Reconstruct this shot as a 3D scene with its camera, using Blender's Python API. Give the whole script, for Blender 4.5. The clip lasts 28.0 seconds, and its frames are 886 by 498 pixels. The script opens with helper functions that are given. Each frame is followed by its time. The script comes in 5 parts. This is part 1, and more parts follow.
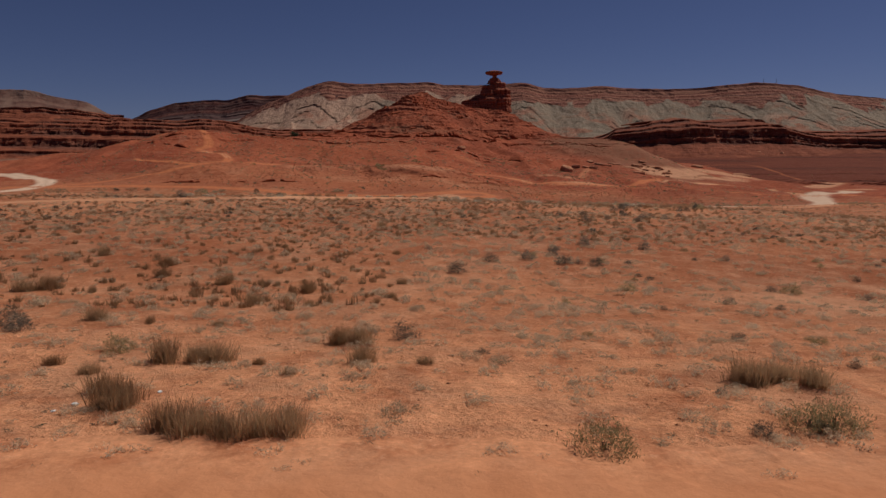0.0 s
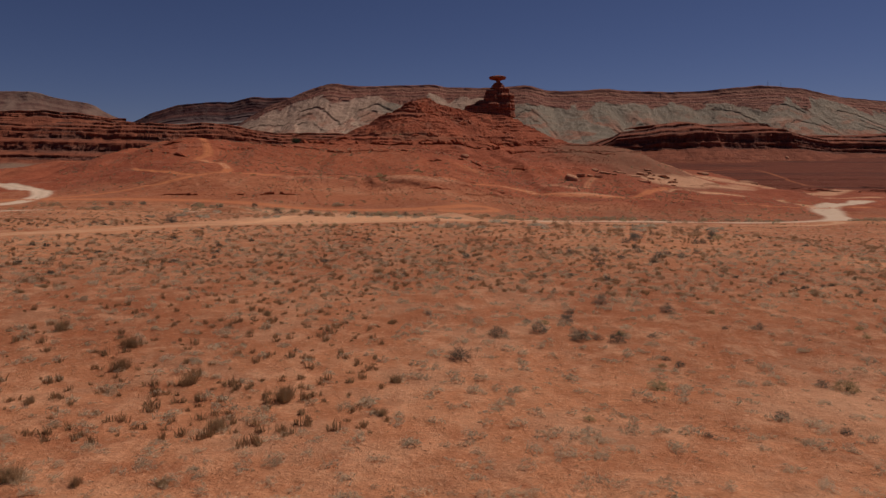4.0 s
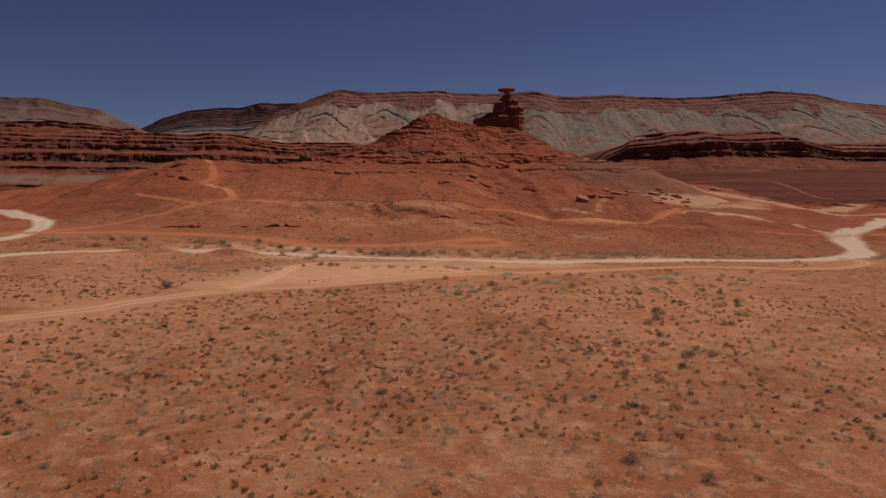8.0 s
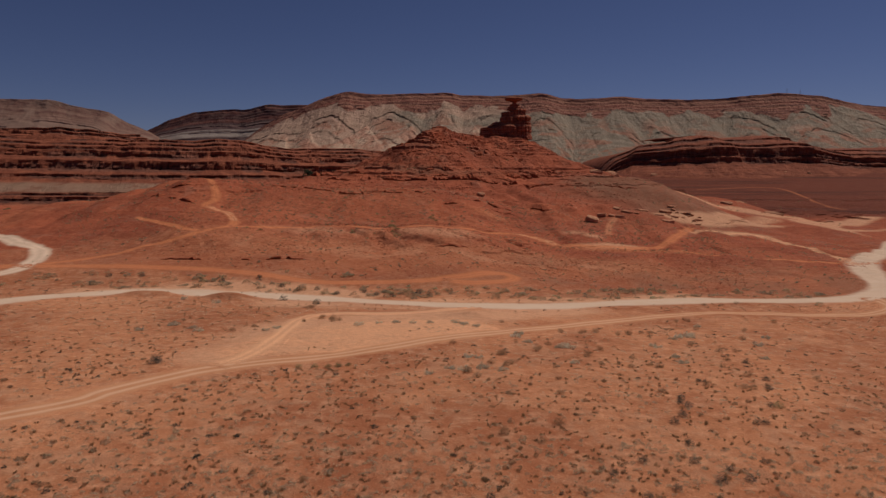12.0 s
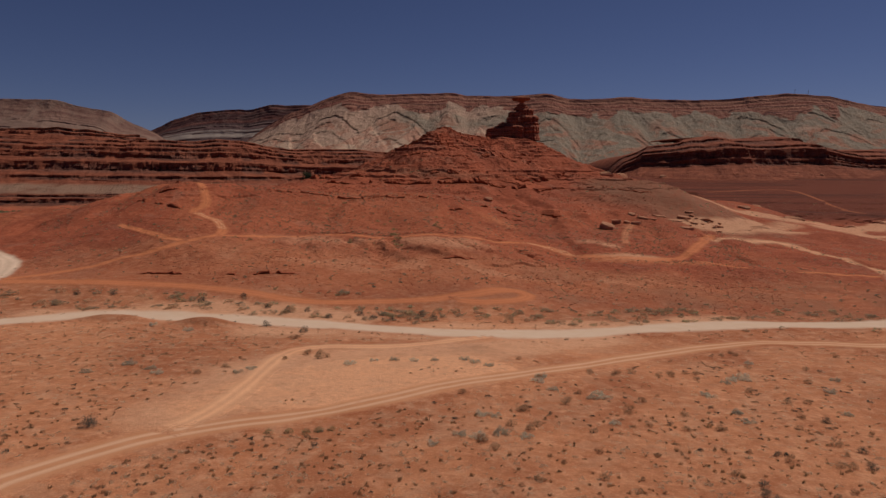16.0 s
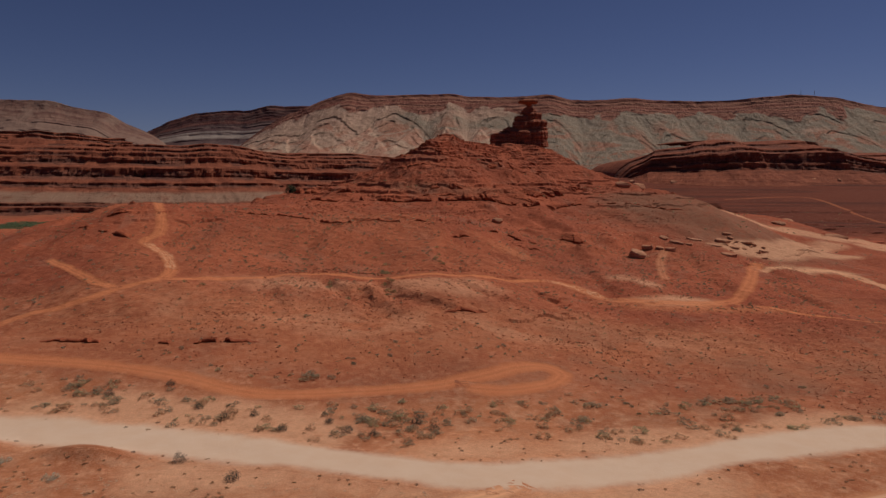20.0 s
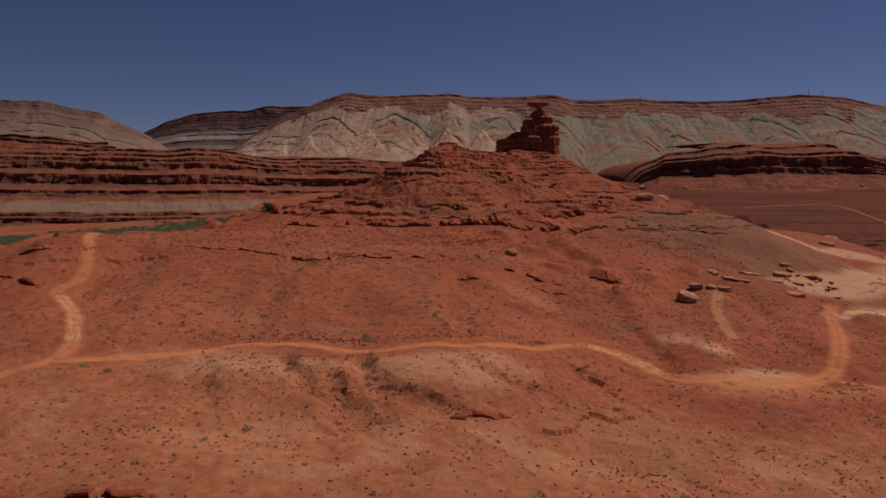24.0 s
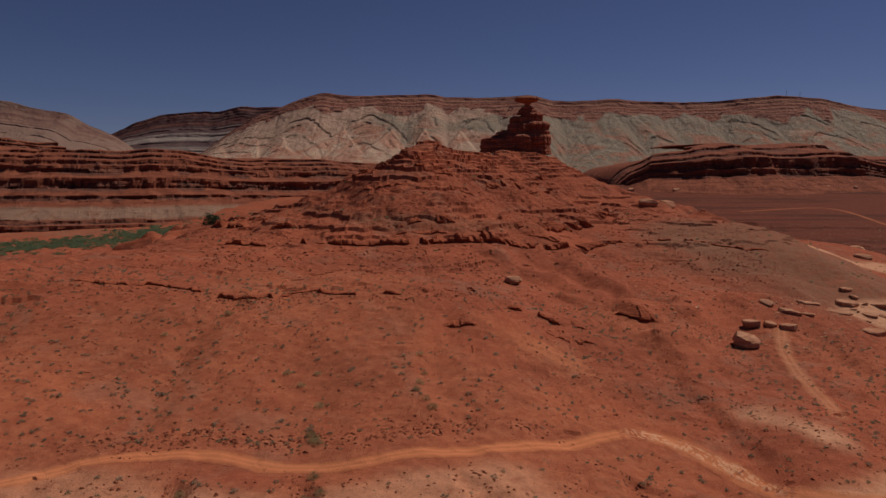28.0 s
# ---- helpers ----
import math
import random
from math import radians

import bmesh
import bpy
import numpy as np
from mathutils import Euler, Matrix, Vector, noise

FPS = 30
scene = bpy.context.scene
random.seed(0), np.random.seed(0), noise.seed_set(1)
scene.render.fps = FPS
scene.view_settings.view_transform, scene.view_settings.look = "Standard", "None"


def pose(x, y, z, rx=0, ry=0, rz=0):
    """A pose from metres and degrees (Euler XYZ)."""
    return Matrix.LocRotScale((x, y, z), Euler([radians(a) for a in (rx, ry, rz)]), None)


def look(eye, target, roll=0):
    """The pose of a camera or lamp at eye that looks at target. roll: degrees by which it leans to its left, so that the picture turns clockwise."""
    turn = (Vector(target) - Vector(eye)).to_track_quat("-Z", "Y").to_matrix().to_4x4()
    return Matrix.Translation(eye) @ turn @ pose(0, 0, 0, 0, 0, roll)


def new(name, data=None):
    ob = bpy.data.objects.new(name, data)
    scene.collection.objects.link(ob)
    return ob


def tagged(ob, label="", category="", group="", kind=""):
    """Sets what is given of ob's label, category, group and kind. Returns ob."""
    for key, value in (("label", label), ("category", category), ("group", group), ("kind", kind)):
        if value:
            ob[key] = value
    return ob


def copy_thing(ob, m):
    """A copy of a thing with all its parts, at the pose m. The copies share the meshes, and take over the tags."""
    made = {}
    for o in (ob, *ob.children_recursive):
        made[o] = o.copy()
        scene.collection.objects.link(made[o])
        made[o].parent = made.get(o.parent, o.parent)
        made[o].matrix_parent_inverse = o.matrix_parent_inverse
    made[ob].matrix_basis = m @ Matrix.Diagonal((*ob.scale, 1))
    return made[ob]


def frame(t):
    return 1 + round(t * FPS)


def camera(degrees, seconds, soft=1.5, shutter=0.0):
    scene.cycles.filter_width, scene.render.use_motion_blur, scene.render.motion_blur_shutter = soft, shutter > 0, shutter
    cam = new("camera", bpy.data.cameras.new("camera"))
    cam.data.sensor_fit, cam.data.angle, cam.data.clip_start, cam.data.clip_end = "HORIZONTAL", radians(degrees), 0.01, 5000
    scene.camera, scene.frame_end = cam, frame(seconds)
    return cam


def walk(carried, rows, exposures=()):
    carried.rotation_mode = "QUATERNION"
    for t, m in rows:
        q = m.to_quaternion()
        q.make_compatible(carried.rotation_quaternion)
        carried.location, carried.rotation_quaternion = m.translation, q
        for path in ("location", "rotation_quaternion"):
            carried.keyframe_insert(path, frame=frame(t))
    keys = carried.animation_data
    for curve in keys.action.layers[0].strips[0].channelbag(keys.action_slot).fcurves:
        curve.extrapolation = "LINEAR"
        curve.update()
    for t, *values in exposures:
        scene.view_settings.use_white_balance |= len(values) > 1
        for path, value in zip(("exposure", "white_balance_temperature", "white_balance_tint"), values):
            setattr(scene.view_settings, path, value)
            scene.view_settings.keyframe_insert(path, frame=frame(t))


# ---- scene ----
cam = camera(65.05, 28.0)
# seconds, eye in metres, yaw, pitch and roll in degrees
PATH = [
    (0, 0.00, 0.00, 5.40, -0.14, -7.06, -0.05),
    (1, 0.02, 1.09, 5.87, -0.14, -7.04, 0.05),
    (2, 0.02, 2.31, 6.53, -0.06, -7.00, 0.02),
    (3, 0.03, 4.02, 7.37, 0.02, -6.96, 0.06),
    (3.5, 0.06, 4.95, 8.20, 0.05, -6.94, 0.07),
    (5.5, 0.24, 8.70, 12.31, 0.36, -6.82, 0.04),
    (6, 0.18, 9.50, 13.58, 0.45, -6.79, 0.03),
    (6.5, 0.23, 10.49, 14.74, 0.47, -6.75, 0.07),
    (7, 0.10, 11.60, 15.86, 0.61, -6.69, 0.07),
    (8, -0.05, 13.20, 18.29, 0.78, -6.60, 0.07),
    (9, -0.09, 15.00, 20.90, 0.95, -6.56, 0.03),
    (10, -0.04, 16.89, 23.45, 1.15, -6.54, 0.04),
    (11, -0.28, 19.10, 25.99, 1.23, -6.55, 0.06),
    (12, -0.44, 21.50, 28.16, 1.28, -6.59, 0.12),
    (12.5, -0.58, 22.83, 28.80, 1.33, -6.59, 0.12),
    (14.5, -0.52, 30.53, 29.30, 1.55, -6.55, 0.15),
    (15, -0.78, 34.20, 29.29, 1.57, -6.55, 0.17),
    (16, -1.41, 43.35, 29.66, 1.63, -6.56, 0.20),
    (17, -2.12, 55.17, 31.08, 1.65, -6.55, 0.19),
    (18, -2.43, 67.48, 32.95, 1.68, -6.53, 0.16),
    (19, -3.11, 81.12, 35.00, 1.66, -6.52, 0.25),
    (20, -3.80, 95.17, 36.89, 1.62, -6.52, 0.22),
    (21, -4.23, 109.20, 38.84, 1.66, -6.53, 0.20),
    (21.5, -4.63, 116.25, 39.87, 1.68, -6.51, 0.21),
    (23.5, -5.75, 145.49, 43.95, 1.67, -6.53, 0.26),
    (24, -6.10, 152.62, 44.50, 1.68, -6.54, 0.20),
    (25, -6.81, 166.80, 44.62, 1.66, -6.51, 0.22),
    (26, -7.53, 180.85, 44.94, 1.64, -6.50, 0.19),
    (26.5, -7.90, 188.43, 44.95, 1.17, -6.46, 0.17),
    (27, -8.28, 196.01, 44.96, 0.55, -6.43, 0.15),
    (27.5, -8.66, 203.67, 45.08, -0.06, -6.41, 0.12),
    (28, -9.04, 211.33, 45.20, -0.19, -6.40, 0.10),
]
walk(cam, [(t, pose(x, y, z, 90 + pitch, 0, yaw) @ pose(0, 0, 0, 0, 0, roll)) for t, x, y, z, yaw, pitch, roll in PATH])

# ---- light ----
SUN = Vector((0.50, 0.36, 0.79)).normalized()
world = bpy.data.worlds.new("sky")
world.use_nodes = True
scene.world = world
wn = world.node_tree.nodes
sky = wn.new("ShaderNodeTexSky")
sky.sky_type, sky.sun_disc = "NISHITA", False
sky.sun_elevation, sky.sun_rotation = math.asin(SUN.z), math.atan2(SUN.x, SUN.y)
sky.altitude, sky.air_density, sky.dust_density, sky.ozone_density = 1400, 0.75, 0.2, 6.0
wn["Background"].inputs["Strength"].default_value = 0.055
tint = wn.new("ShaderNodeMix")
tint.data_type, tint.blend_type = "RGBA", "MULTIPLY"
tint.inputs["Factor"].default_value, tint.inputs[7].default_value = 1.0, (0.92, 0.74, 0.86, 1.0)
world.node_tree.links.new(sky.outputs["Color"], tint.inputs[6])
world.node_tree.links.new(tint.outputs[2], wn["Background"].inputs["Color"])
sun = new("sun", bpy.data.lights.new("sun", "SUN"))
sun.data.energy, sun.data.angle, sun.data.color = 5.0, radians(0.53), (1.0, 0.94, 0.86)
sun.matrix_world = look(SUN * 100, (0, 0, 0))
scene.view_settings.exposure = -0.72


# ---- materials ----
class Nodes:
    """A small writer for node trees."""

    def __init__(self, name):
        self.mat = bpy.data.materials.new(name)
        self.mat.use_nodes = True
        self.tree = self.mat.node_tree
        self.bsdf = self.tree.nodes["Principled BSDF"]
        self.bsdf.inputs["Specular IOR Level"].default_value = 0.04
        self.place = self.add("ShaderNodeNewGeometry").outputs["Position"]

    def add(self, kind):
        return self.tree.nodes.new(kind)

    def put(self, socket, value):
        if isinstance(value, bpy.types.NodeSocket):
            self.tree.links.new(value, socket)
        else:
            socket.default_value = (*value, 1.0) if isinstance(value, tuple) and len(value) == 3 and socket.type == "RGBA" else value

    def noise(self, scale, detail=3.0, rough=0.55, where=None, warp=0.0):
        n = self.add("ShaderNodeTexNoise")
        self.put(n.inputs["Vector"], where or self.place)
        n.inputs["Scale"].default_value, n.inputs["Detail"].default_value, n.inputs["Roughness"].default_value = scale, detail, rough
        n.inputs["Distortion"].default_value = warp
        return n.outputs["Fac"]

    def stretch(self, x, y, z, source=None):
        m = self.add("ShaderNodeMapping")
        self.put(m.inputs["Vector"], source or self.place)
        m.inputs["Scale"].default_value = (x, y, z)
        return m.outputs["Vector"]

    def ramp(self, fac, low, high):
        m = self.add("ShaderNodeMapRange")
        m.interpolation_type = "SMOOTHSTEP"
        self.put(m.inputs["Value"], fac)
        m.inputs["From Min"].default_value, m.inputs["From Max"].default_value = low, high
        return m.outputs["Result"]

    def math(self, op, a, b=0.0, c=0.0):
        m = self.add("ShaderNodeMath")
        m.operation = op
        for n, v in enumerate((a, b, c)):
            self.put(m.inputs[n], v)
        return m.outputs[0]

    def mix(self, fac, a, b):
        m = self.add("ShaderNodeMix")
        m.data_type = "RGBA"
        self.put(m.inputs["Factor"], fac)
        self.put(m.inputs[6], a)
        self.put(m.inputs[7], b)
        return m.outputs[2]

    def colours(self, fac, stops, how="LINEAR"):
        r = self.add("ShaderNodeValToRGB")
        self.put(r.inputs["Fac"], fac)
        r.color_ramp.interpolation = how
        while len(r.color_ramp.elements) < len(stops):
            r.color_ramp.elements.new(0.5)
        for e, (at, colour) in zip(r.color_ramp.elements, stops):
            e.position, e.color = at, (*colour, 1.0)
        return r.outputs["Color"]

    def attr(self, name):
        node = self.add("ShaderNodeAttribute")
        node.attribute_name = name
        return node.outputs["Fac"]

    def line(self, w, detail=3.0):
        """Noise along one number."""
        node = self.add("ShaderNodeTexNoise")
        node.noise_dimensions = "1D"
        self.put(node.inputs["W"], w)
        node.inputs["Scale"].default_value, node.inputs["Detail"].default_value = 1.0, detail
        return node.outputs["Fac"]

    def shade(self, colour, rough=0.9, bump=None, strength=0.5, depth=0.1):
        self.put(self.bsdf.inputs["Base Color"], colour)
        self.put(self.bsdf.inputs["Roughness"], rough)
        if bump is not None:
            b = self.add("ShaderNodeBump")
            b.inputs["Strength"].default_value, b.inputs["Distance"].default_value = strength, depth
            self.put(b.inputs["Height"], bump)
            self.put(self.bsdf.inputs["Normal"], b.outputs["Normal"])
        return self.mat


SOIL, SOIL_PALE, SOIL_DARK = (0.47, 0.178, 0.085), (0.57, 0.275, 0.155), (0.33, 0.108, 0.050)
HILL, HILL_DARK, HILL_PALE = (0.345, 0.088, 0.043), (0.235, 0.059, 0.031), (0.43, 0.135, 0.072)
ROAD_PALE, TRACK = (0.62, 0.43, 0.31), (0.54, 0.185, 0.080)
GREY, SAND_PALE = (0.205, 0.103, 0.063), (0.62, 0.32, 0.185)


def soil_colour(n):
    """Red desert soil: stained in large patches, mottled, cracked and speckled with grit; hill, grey shale and pale sand by zone."""
    big, mid, small = n.noise(0.035, 4, 0.6, warp=0.6), n.noise(0.45, 5, 0.65), n.noise(6.0, 4, 0.7)
    crust = n.noise(4.2, 5, 0.7, warp=0.5)
    plain = n.mix(n.ramp(big, 0.40, 0.74), SOIL_DARK, SOIL)
    plain = n.mix(n.math("MULTIPLY", n.ramp(mid, 0.45, 0.72), 0.8), plain, SOIL_PALE)
    plain = n.mix(n.math("MULTIPLY", n.ramp(crust, 0.53, 0.66), 0.35), plain, (0.33, 0.095, 0.040))
    plain = n.mix(n.math("MULTIPLY", n.ramp(crust, 0.45, 0.36), 0.5), plain, (0.62, 0.33, 0.20))
    plain = n.mix(n.math("MULTIPLY", n.attr("bright"), n.ramp(n.noise(0.6, 5, 0.7), 0.25, 0.6)), plain, (0.72, 0.325, 0.165))
    patch = n.ramp(n.noise(0.17, 6, 0.7, warp=0.6), 0.50, 0.60)
    plain = n.mix(n.math("MULTIPLY", patch, 0.32), plain, (0.44, 0.235, 0.142))
    hill = n.mix(n.ramp(big, 0.3, 0.7), HILL_DARK, HILL)
    hill = n.mix(n.math("MULTIPLY", n.ramp(mid, 0.42, 0.75), 0.6), hill, HILL_PALE)
    blocks = n.noise(1.0, 6, 0.75, where=n.stretch(0.5, 0.5, 1.2), warp=0.4)
    xyz = n.add("ShaderNodeSeparateXYZ")
    n.put(xyz.inputs[0], n.place)
    rocky = n.math("MULTIPLY_ADD", n.ramp(xyz.outputs["Z"], 15.0, 30.0), 0.55, 0.05)
    hill = n.mix(n.math("MULTIPLY", n.ramp(n.noise(0.06, 5, 0.65, warp=0.8), 0.52, 0.66), 0.5), hill, (0.29, 0.125, 0.080))
    hill = n.mix(n.math("MULTIPLY", n.ramp(blocks, 0.54, 0.66), rocky), hill, (0.13, 0.034, 0.020))
    colour = n.mix(n.attr("hill"), plain, hill)
    colour = n.mix(n.math("MULTIPLY", n.attr("glow"), n.ramp(mid, 0.2, 0.6)), colour, (0.46, 0.155, 0.072))
    beds = n.noise(1.0, 3, 0.6, where=n.stretch(0.02, 0.02, 0.9), warp=0.5)
    colour = n.mix(n.math("MULTIPLY", n.math("MULTIPLY", n.attr("beds"), n.ramp(beds, 0.5, 0.62)), 0.6), colour, HILL_DARK)
    strata = n.noise(1.0, 4, 0.65, where=n.stretch(0.003, 0.022, 0.25), warp=0.5)
    colour = n.mix(n.math("MULTIPLY", n.attr("strata"), 0.92), colour, (0.125, 0.034, 0.020))
    colour = n.mix(n.math("MULTIPLY", n.attr("strata"), n.math("MULTIPLY", n.ramp(strata, 0.50, 0.58), 0.85)), colour, (0.075, 0.025, 0.017))
    colour = n.mix(n.math("MULTIPLY", n.math("MULTIPLY", n.attr("grey"), n.ramp(mid, 0.15, 0.62)), 0.8), colour, GREY)
    colour = n.mix(n.math("MULTIPLY", n.attr("pale"), n.ramp(mid, 0.1, 0.5)), colour, SAND_PALE)
    coarse = n.noise(1.1, 8, 0.8)
    grit = n.math("MULTIPLY", n.math("MULTIPLY_ADD", small, 0.9, 0.55), n.math("MULTIPLY_ADD", coarse, 0.9, 0.55))
    speck = n.ramp(n.noise(22.0, 2, 0.8), 0.62, 0.75)
    stones = n.ramp(n.noise(2.6, 3, 0.85), 0.60, 0.66)
    colour = n.mix(n.math("MULTIPLY", n.math("MULTIPLY", stones, n.attr("hill")), 0.55), colour, (0.14, 0.040, 0.024))
    chips = n.ramp(n.noise(3.4, 3, 0.85), 0.61, 0.68)
    colour = n.mix(n.math("MULTIPLY", n.math("MULTIPLY", chips, n.attr("hill")), 0.5), colour, (0.48, 0.24, 0.15))
    colour = n.mix(n.math("MULTIPLY", speck, 0.3), colour, (0.58, 0.38, 0.28))
    hsv = n.add("ShaderNodeHueSaturation")
    n.put(hsv.inputs["Color"], colour)
    n.put(hsv.inputs["Value"], grit)
    relief = n.math("ADD", n.math("ADD", n.math("MULTIPLY", mid, 0.55), n.math("MULTIPLY", small, 0.45)), n.math("ADD", n.math("MULTIPLY", crust, -0.6), n.math("MULTIPLY", n.math("MULTIPLY", blocks, rocky), 3.0)))
    return hsv.outputs["Color"], relief


def soil_material():
    n = Nodes("red_soil")
    colour, relief = soil_colour(n)
    return n.shade(colour, 0.95, relief, 0.75, 0.25)


def road_material(name, body, edge, cover=1.0, fray=1.0, bumps=0.75, rut=None):
    """Graded dirt that gives way to the soil beside it; wheel ruts run along it."""
    n = Nodes(name)
    colour, relief = soil_colour(n)
    worn = n.mix(n.ramp(n.noise(0.25, 4, 0.6), 0.3, 0.7), body, edge)
    worn = n.mix(n.math("MULTIPLY", n.attr("rut"), n.ramp(n.noise(0.5, 3), 0.05, 0.45)), worn, rut or tuple(min(1, c * 1.25) for c in body))
    keep = n.math("ADD", n.attr("road"), n.math("MULTIPLY_ADD", n.noise(0.35, 6, 0.72), 1.3 * fray, -0.65 * fray))
    return n.shade(n.mix(n.math("MULTIPLY", n.ramp(keep, 0.15, 0.8), cover), colour, worn), 0.95, relief, bumps, 0.25)


def rock_material(name, lit, dark, beds, scale=1.0, joints=0.5):
    """Bedded sandstone: thin beds by height, stains that run down, and pits."""
    n = Nodes(name)
    flat = n.noise(1.0 * scale, 4, 0.65, where=n.stretch(0.05, 0.05, beds), warp=0.4)
    stain = n.noise(0.12 * scale, 5, 0.65, warp=0.8)
    run = n.noise(1.0 * scale, 3, 0.6, where=n.stretch(0.5, 0.5, 0.06))
    colour = n.mix(n.ramp(flat, 0.35, 0.66), dark, lit)
    colour = n.mix(n.math("MULTIPLY", n.ramp(stain, 0.45, 0.75), 0.55), colour, tuple(0.55 * c for c in lit))
    colour = n.mix(n.math("MULTIPLY", n.ramp(run, 0.55, 0.75), joints), colour, tuple(0.5 * c for c in dark))
    pits = n.noise(1.6 * scale, 6, 0.75)
    return n.shade(colour, 0.9, n.math("ADD", pits, n.math("MULTIPLY", flat, 1.5)), 0.9, 0.5 / scale)


def cliff_material():
    """Red sandstone and shale slopes; desert varnish darkens the hard bands."""
    n = Nodes("cliff_sandstone")
    thin = n.noise(1.0, 5, 0.7, where=n.stretch(0.03, 0.03, 0.42), warp=0.6)
    joint = n.noise(1.0, 4, 0.7, where=n.stretch(0.22, 0.22, 0.03), warp=0.3)
    stain = n.noise(0.05, 5, 0.65, warp=0.8)
    slope = n.mix(n.ramp(stain, 0.35, 0.7), (0.19, 0.056, 0.032), (0.30, 0.096, 0.053))
    slope = n.mix(n.math("MULTIPLY", n.ramp(thin, 0.52, 0.64), 0.5), slope, (0.12, 0.040, 0.027))
    slope = n.mix(n.math("MULTIPLY", n.attr("bench"), n.ramp(stain, 0.2, 0.5)), slope, (0.27, 0.155, 0.105))
    band = n.mix(n.ramp(thin, 0.4, 0.6), (0.11, 0.045, 0.033), (0.23, 0.086, 0.055))
    band = n.mix(n.math("MULTIPLY", n.ramp(joint, 0.52, 0.62), 0.7), band, (0.035, 0.017, 0.014))
    hard = n.math("ADD", n.attr("hard"), n.math("MULTIPLY_ADD", n.noise(0.11, 5, 0.7), 1.2, -0.6))
    colour = n.mix(n.ramp(hard, 0.25, 0.7), slope, band)
    return n.shade(colour, 0.9, n.math("ADD", n.noise(0.4, 6, 0.75), n.math("MULTIPLY", thin, 1.5)), 0.8, 1.5)


def ridge_material():
    """Level red beds along the crest; below them tan and grey-green flatirons, salmon at the foot, with a few ledges
    darkened by varnish and painted shade.
    """
    n = Nodes("banded_ridge_rock")
    bed = n.attr("bed")
    warp = n.math("MULTIPLY_ADD", n.noise(0.005, 5, 0.6), 0.08, bed)
    big = n.noise(0.0032, 4, 0.6, warp=0.8)
    xyz = n.add("ShaderNodeSeparateXYZ")
    n.put(xyz.inputs[0], n.place)
    east = n.math("MULTIPLY_ADD", n.ramp(xyz.outputs["X"], -350.0, 450.0), 0.3, -0.15)
    low = n.mix(n.ramp(n.math("ADD", big, east), 0.42, 0.58), (0.42, 0.26, 0.185), (0.245, 0.188, 0.14))
    low = n.mix(n.math("MULTIPLY", n.ramp(n.noise(0.009, 4, 0.6, warp=1.0), 0.49, 0.58), n.math("MULTIPLY", n.ramp(bed, 0.15, 0.5), 0.85)), low, (0.34, 0.135, 0.085))
    lines = n.line(n.math("MULTIPLY", warp, 26.0), 2.0)
    low = n.mix(n.math("MULTIPLY", n.ramp(lines, 0.52, 0.66), 0.22), low, (0.12, 0.095, 0.072))
    low = n.mix(n.math("MULTIPLY", n.ramp(lines, 0.46, 0.36), 0.22), low, (0.43, 0.33, 0.24))
    scree = n.noise(0.016, 6, 0.68, warp=1.4)
    low = n.mix(n.math("MULTIPLY", n.ramp(scree, 0.50, 0.62), 0.45), low, (0.315, 0.205, 0.14))
    low = n.mix(n.math("MULTIPLY", n.attr("facet"), 0.7), low, n.mix(n.ramp(n.noise(0.012, 2, 0.5), 0.42, 0.56), (0.50, 0.34, 0.24), (0.44, 0.215, 0.145)))
    fine = n.line(n.math("MULTIPLY", warp, 30.0), 4.0)
    top = n.colours(fine, [(0.32, (0.075, 0.036, 0.032)), (0.41, (0.26, 0.105, 0.076)), (0.50, (0.31, 0.15, 0.10)), (0.56, (0.27, 0.10, 0.072)), (0.66, (0.10, 0.045, 0.037))])
    colour = n.mix(n.ramp(n.math("MULTIPLY_ADD", n.noise(0.012, 5, 0.65), 0.8, n.math("SUBTRACT", n.attr("arch"), 0.4)), 0.35, 0.6), top, low)
    # ledge lines: shade under the steps painted into the colour, along with desert varnish
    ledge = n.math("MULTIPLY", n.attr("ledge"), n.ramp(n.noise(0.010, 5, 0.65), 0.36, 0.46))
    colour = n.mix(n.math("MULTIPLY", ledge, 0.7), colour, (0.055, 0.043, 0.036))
    return n.shade(colour, 0.95, n.noise(0.03, 7, 0.7), 0.7, 14.0)


def level_beds(name, scale, stops, soft, wash):
    """Far level beds: stripes by their place in the pile, washed over by scree."""
    n = Nodes(name)
    warp = n.math("MULTIPLY_ADD", n.noise(0.003, 4, 0.6), 0.05, n.attr("bed"))
    stripe = n.mix(n.ramp(n.line(n.math("MULTIPLY", warp, scale), 3.0), 0.42, 0.58), stops[0], stops[1])
    crown = n.mix(n.ramp(n.line(n.math("MULTIPLY", warp, 2.0 * scale), 2.0), 0.4, 0.6), stops[2], stops[3])
    colour = n.mix(n.ramp(warp, 0.20, 0.34), crown, stripe)
    colour = n.mix(n.math("MULTIPLY", n.ramp(n.noise(0.008, 5, 0.65, warp=1.0), 0.42, 0.62), soft), colour, wash)
    return n.shade(colour, 0.95, n.noise(0.02, 6, 0.7), 0.5, 12.0)


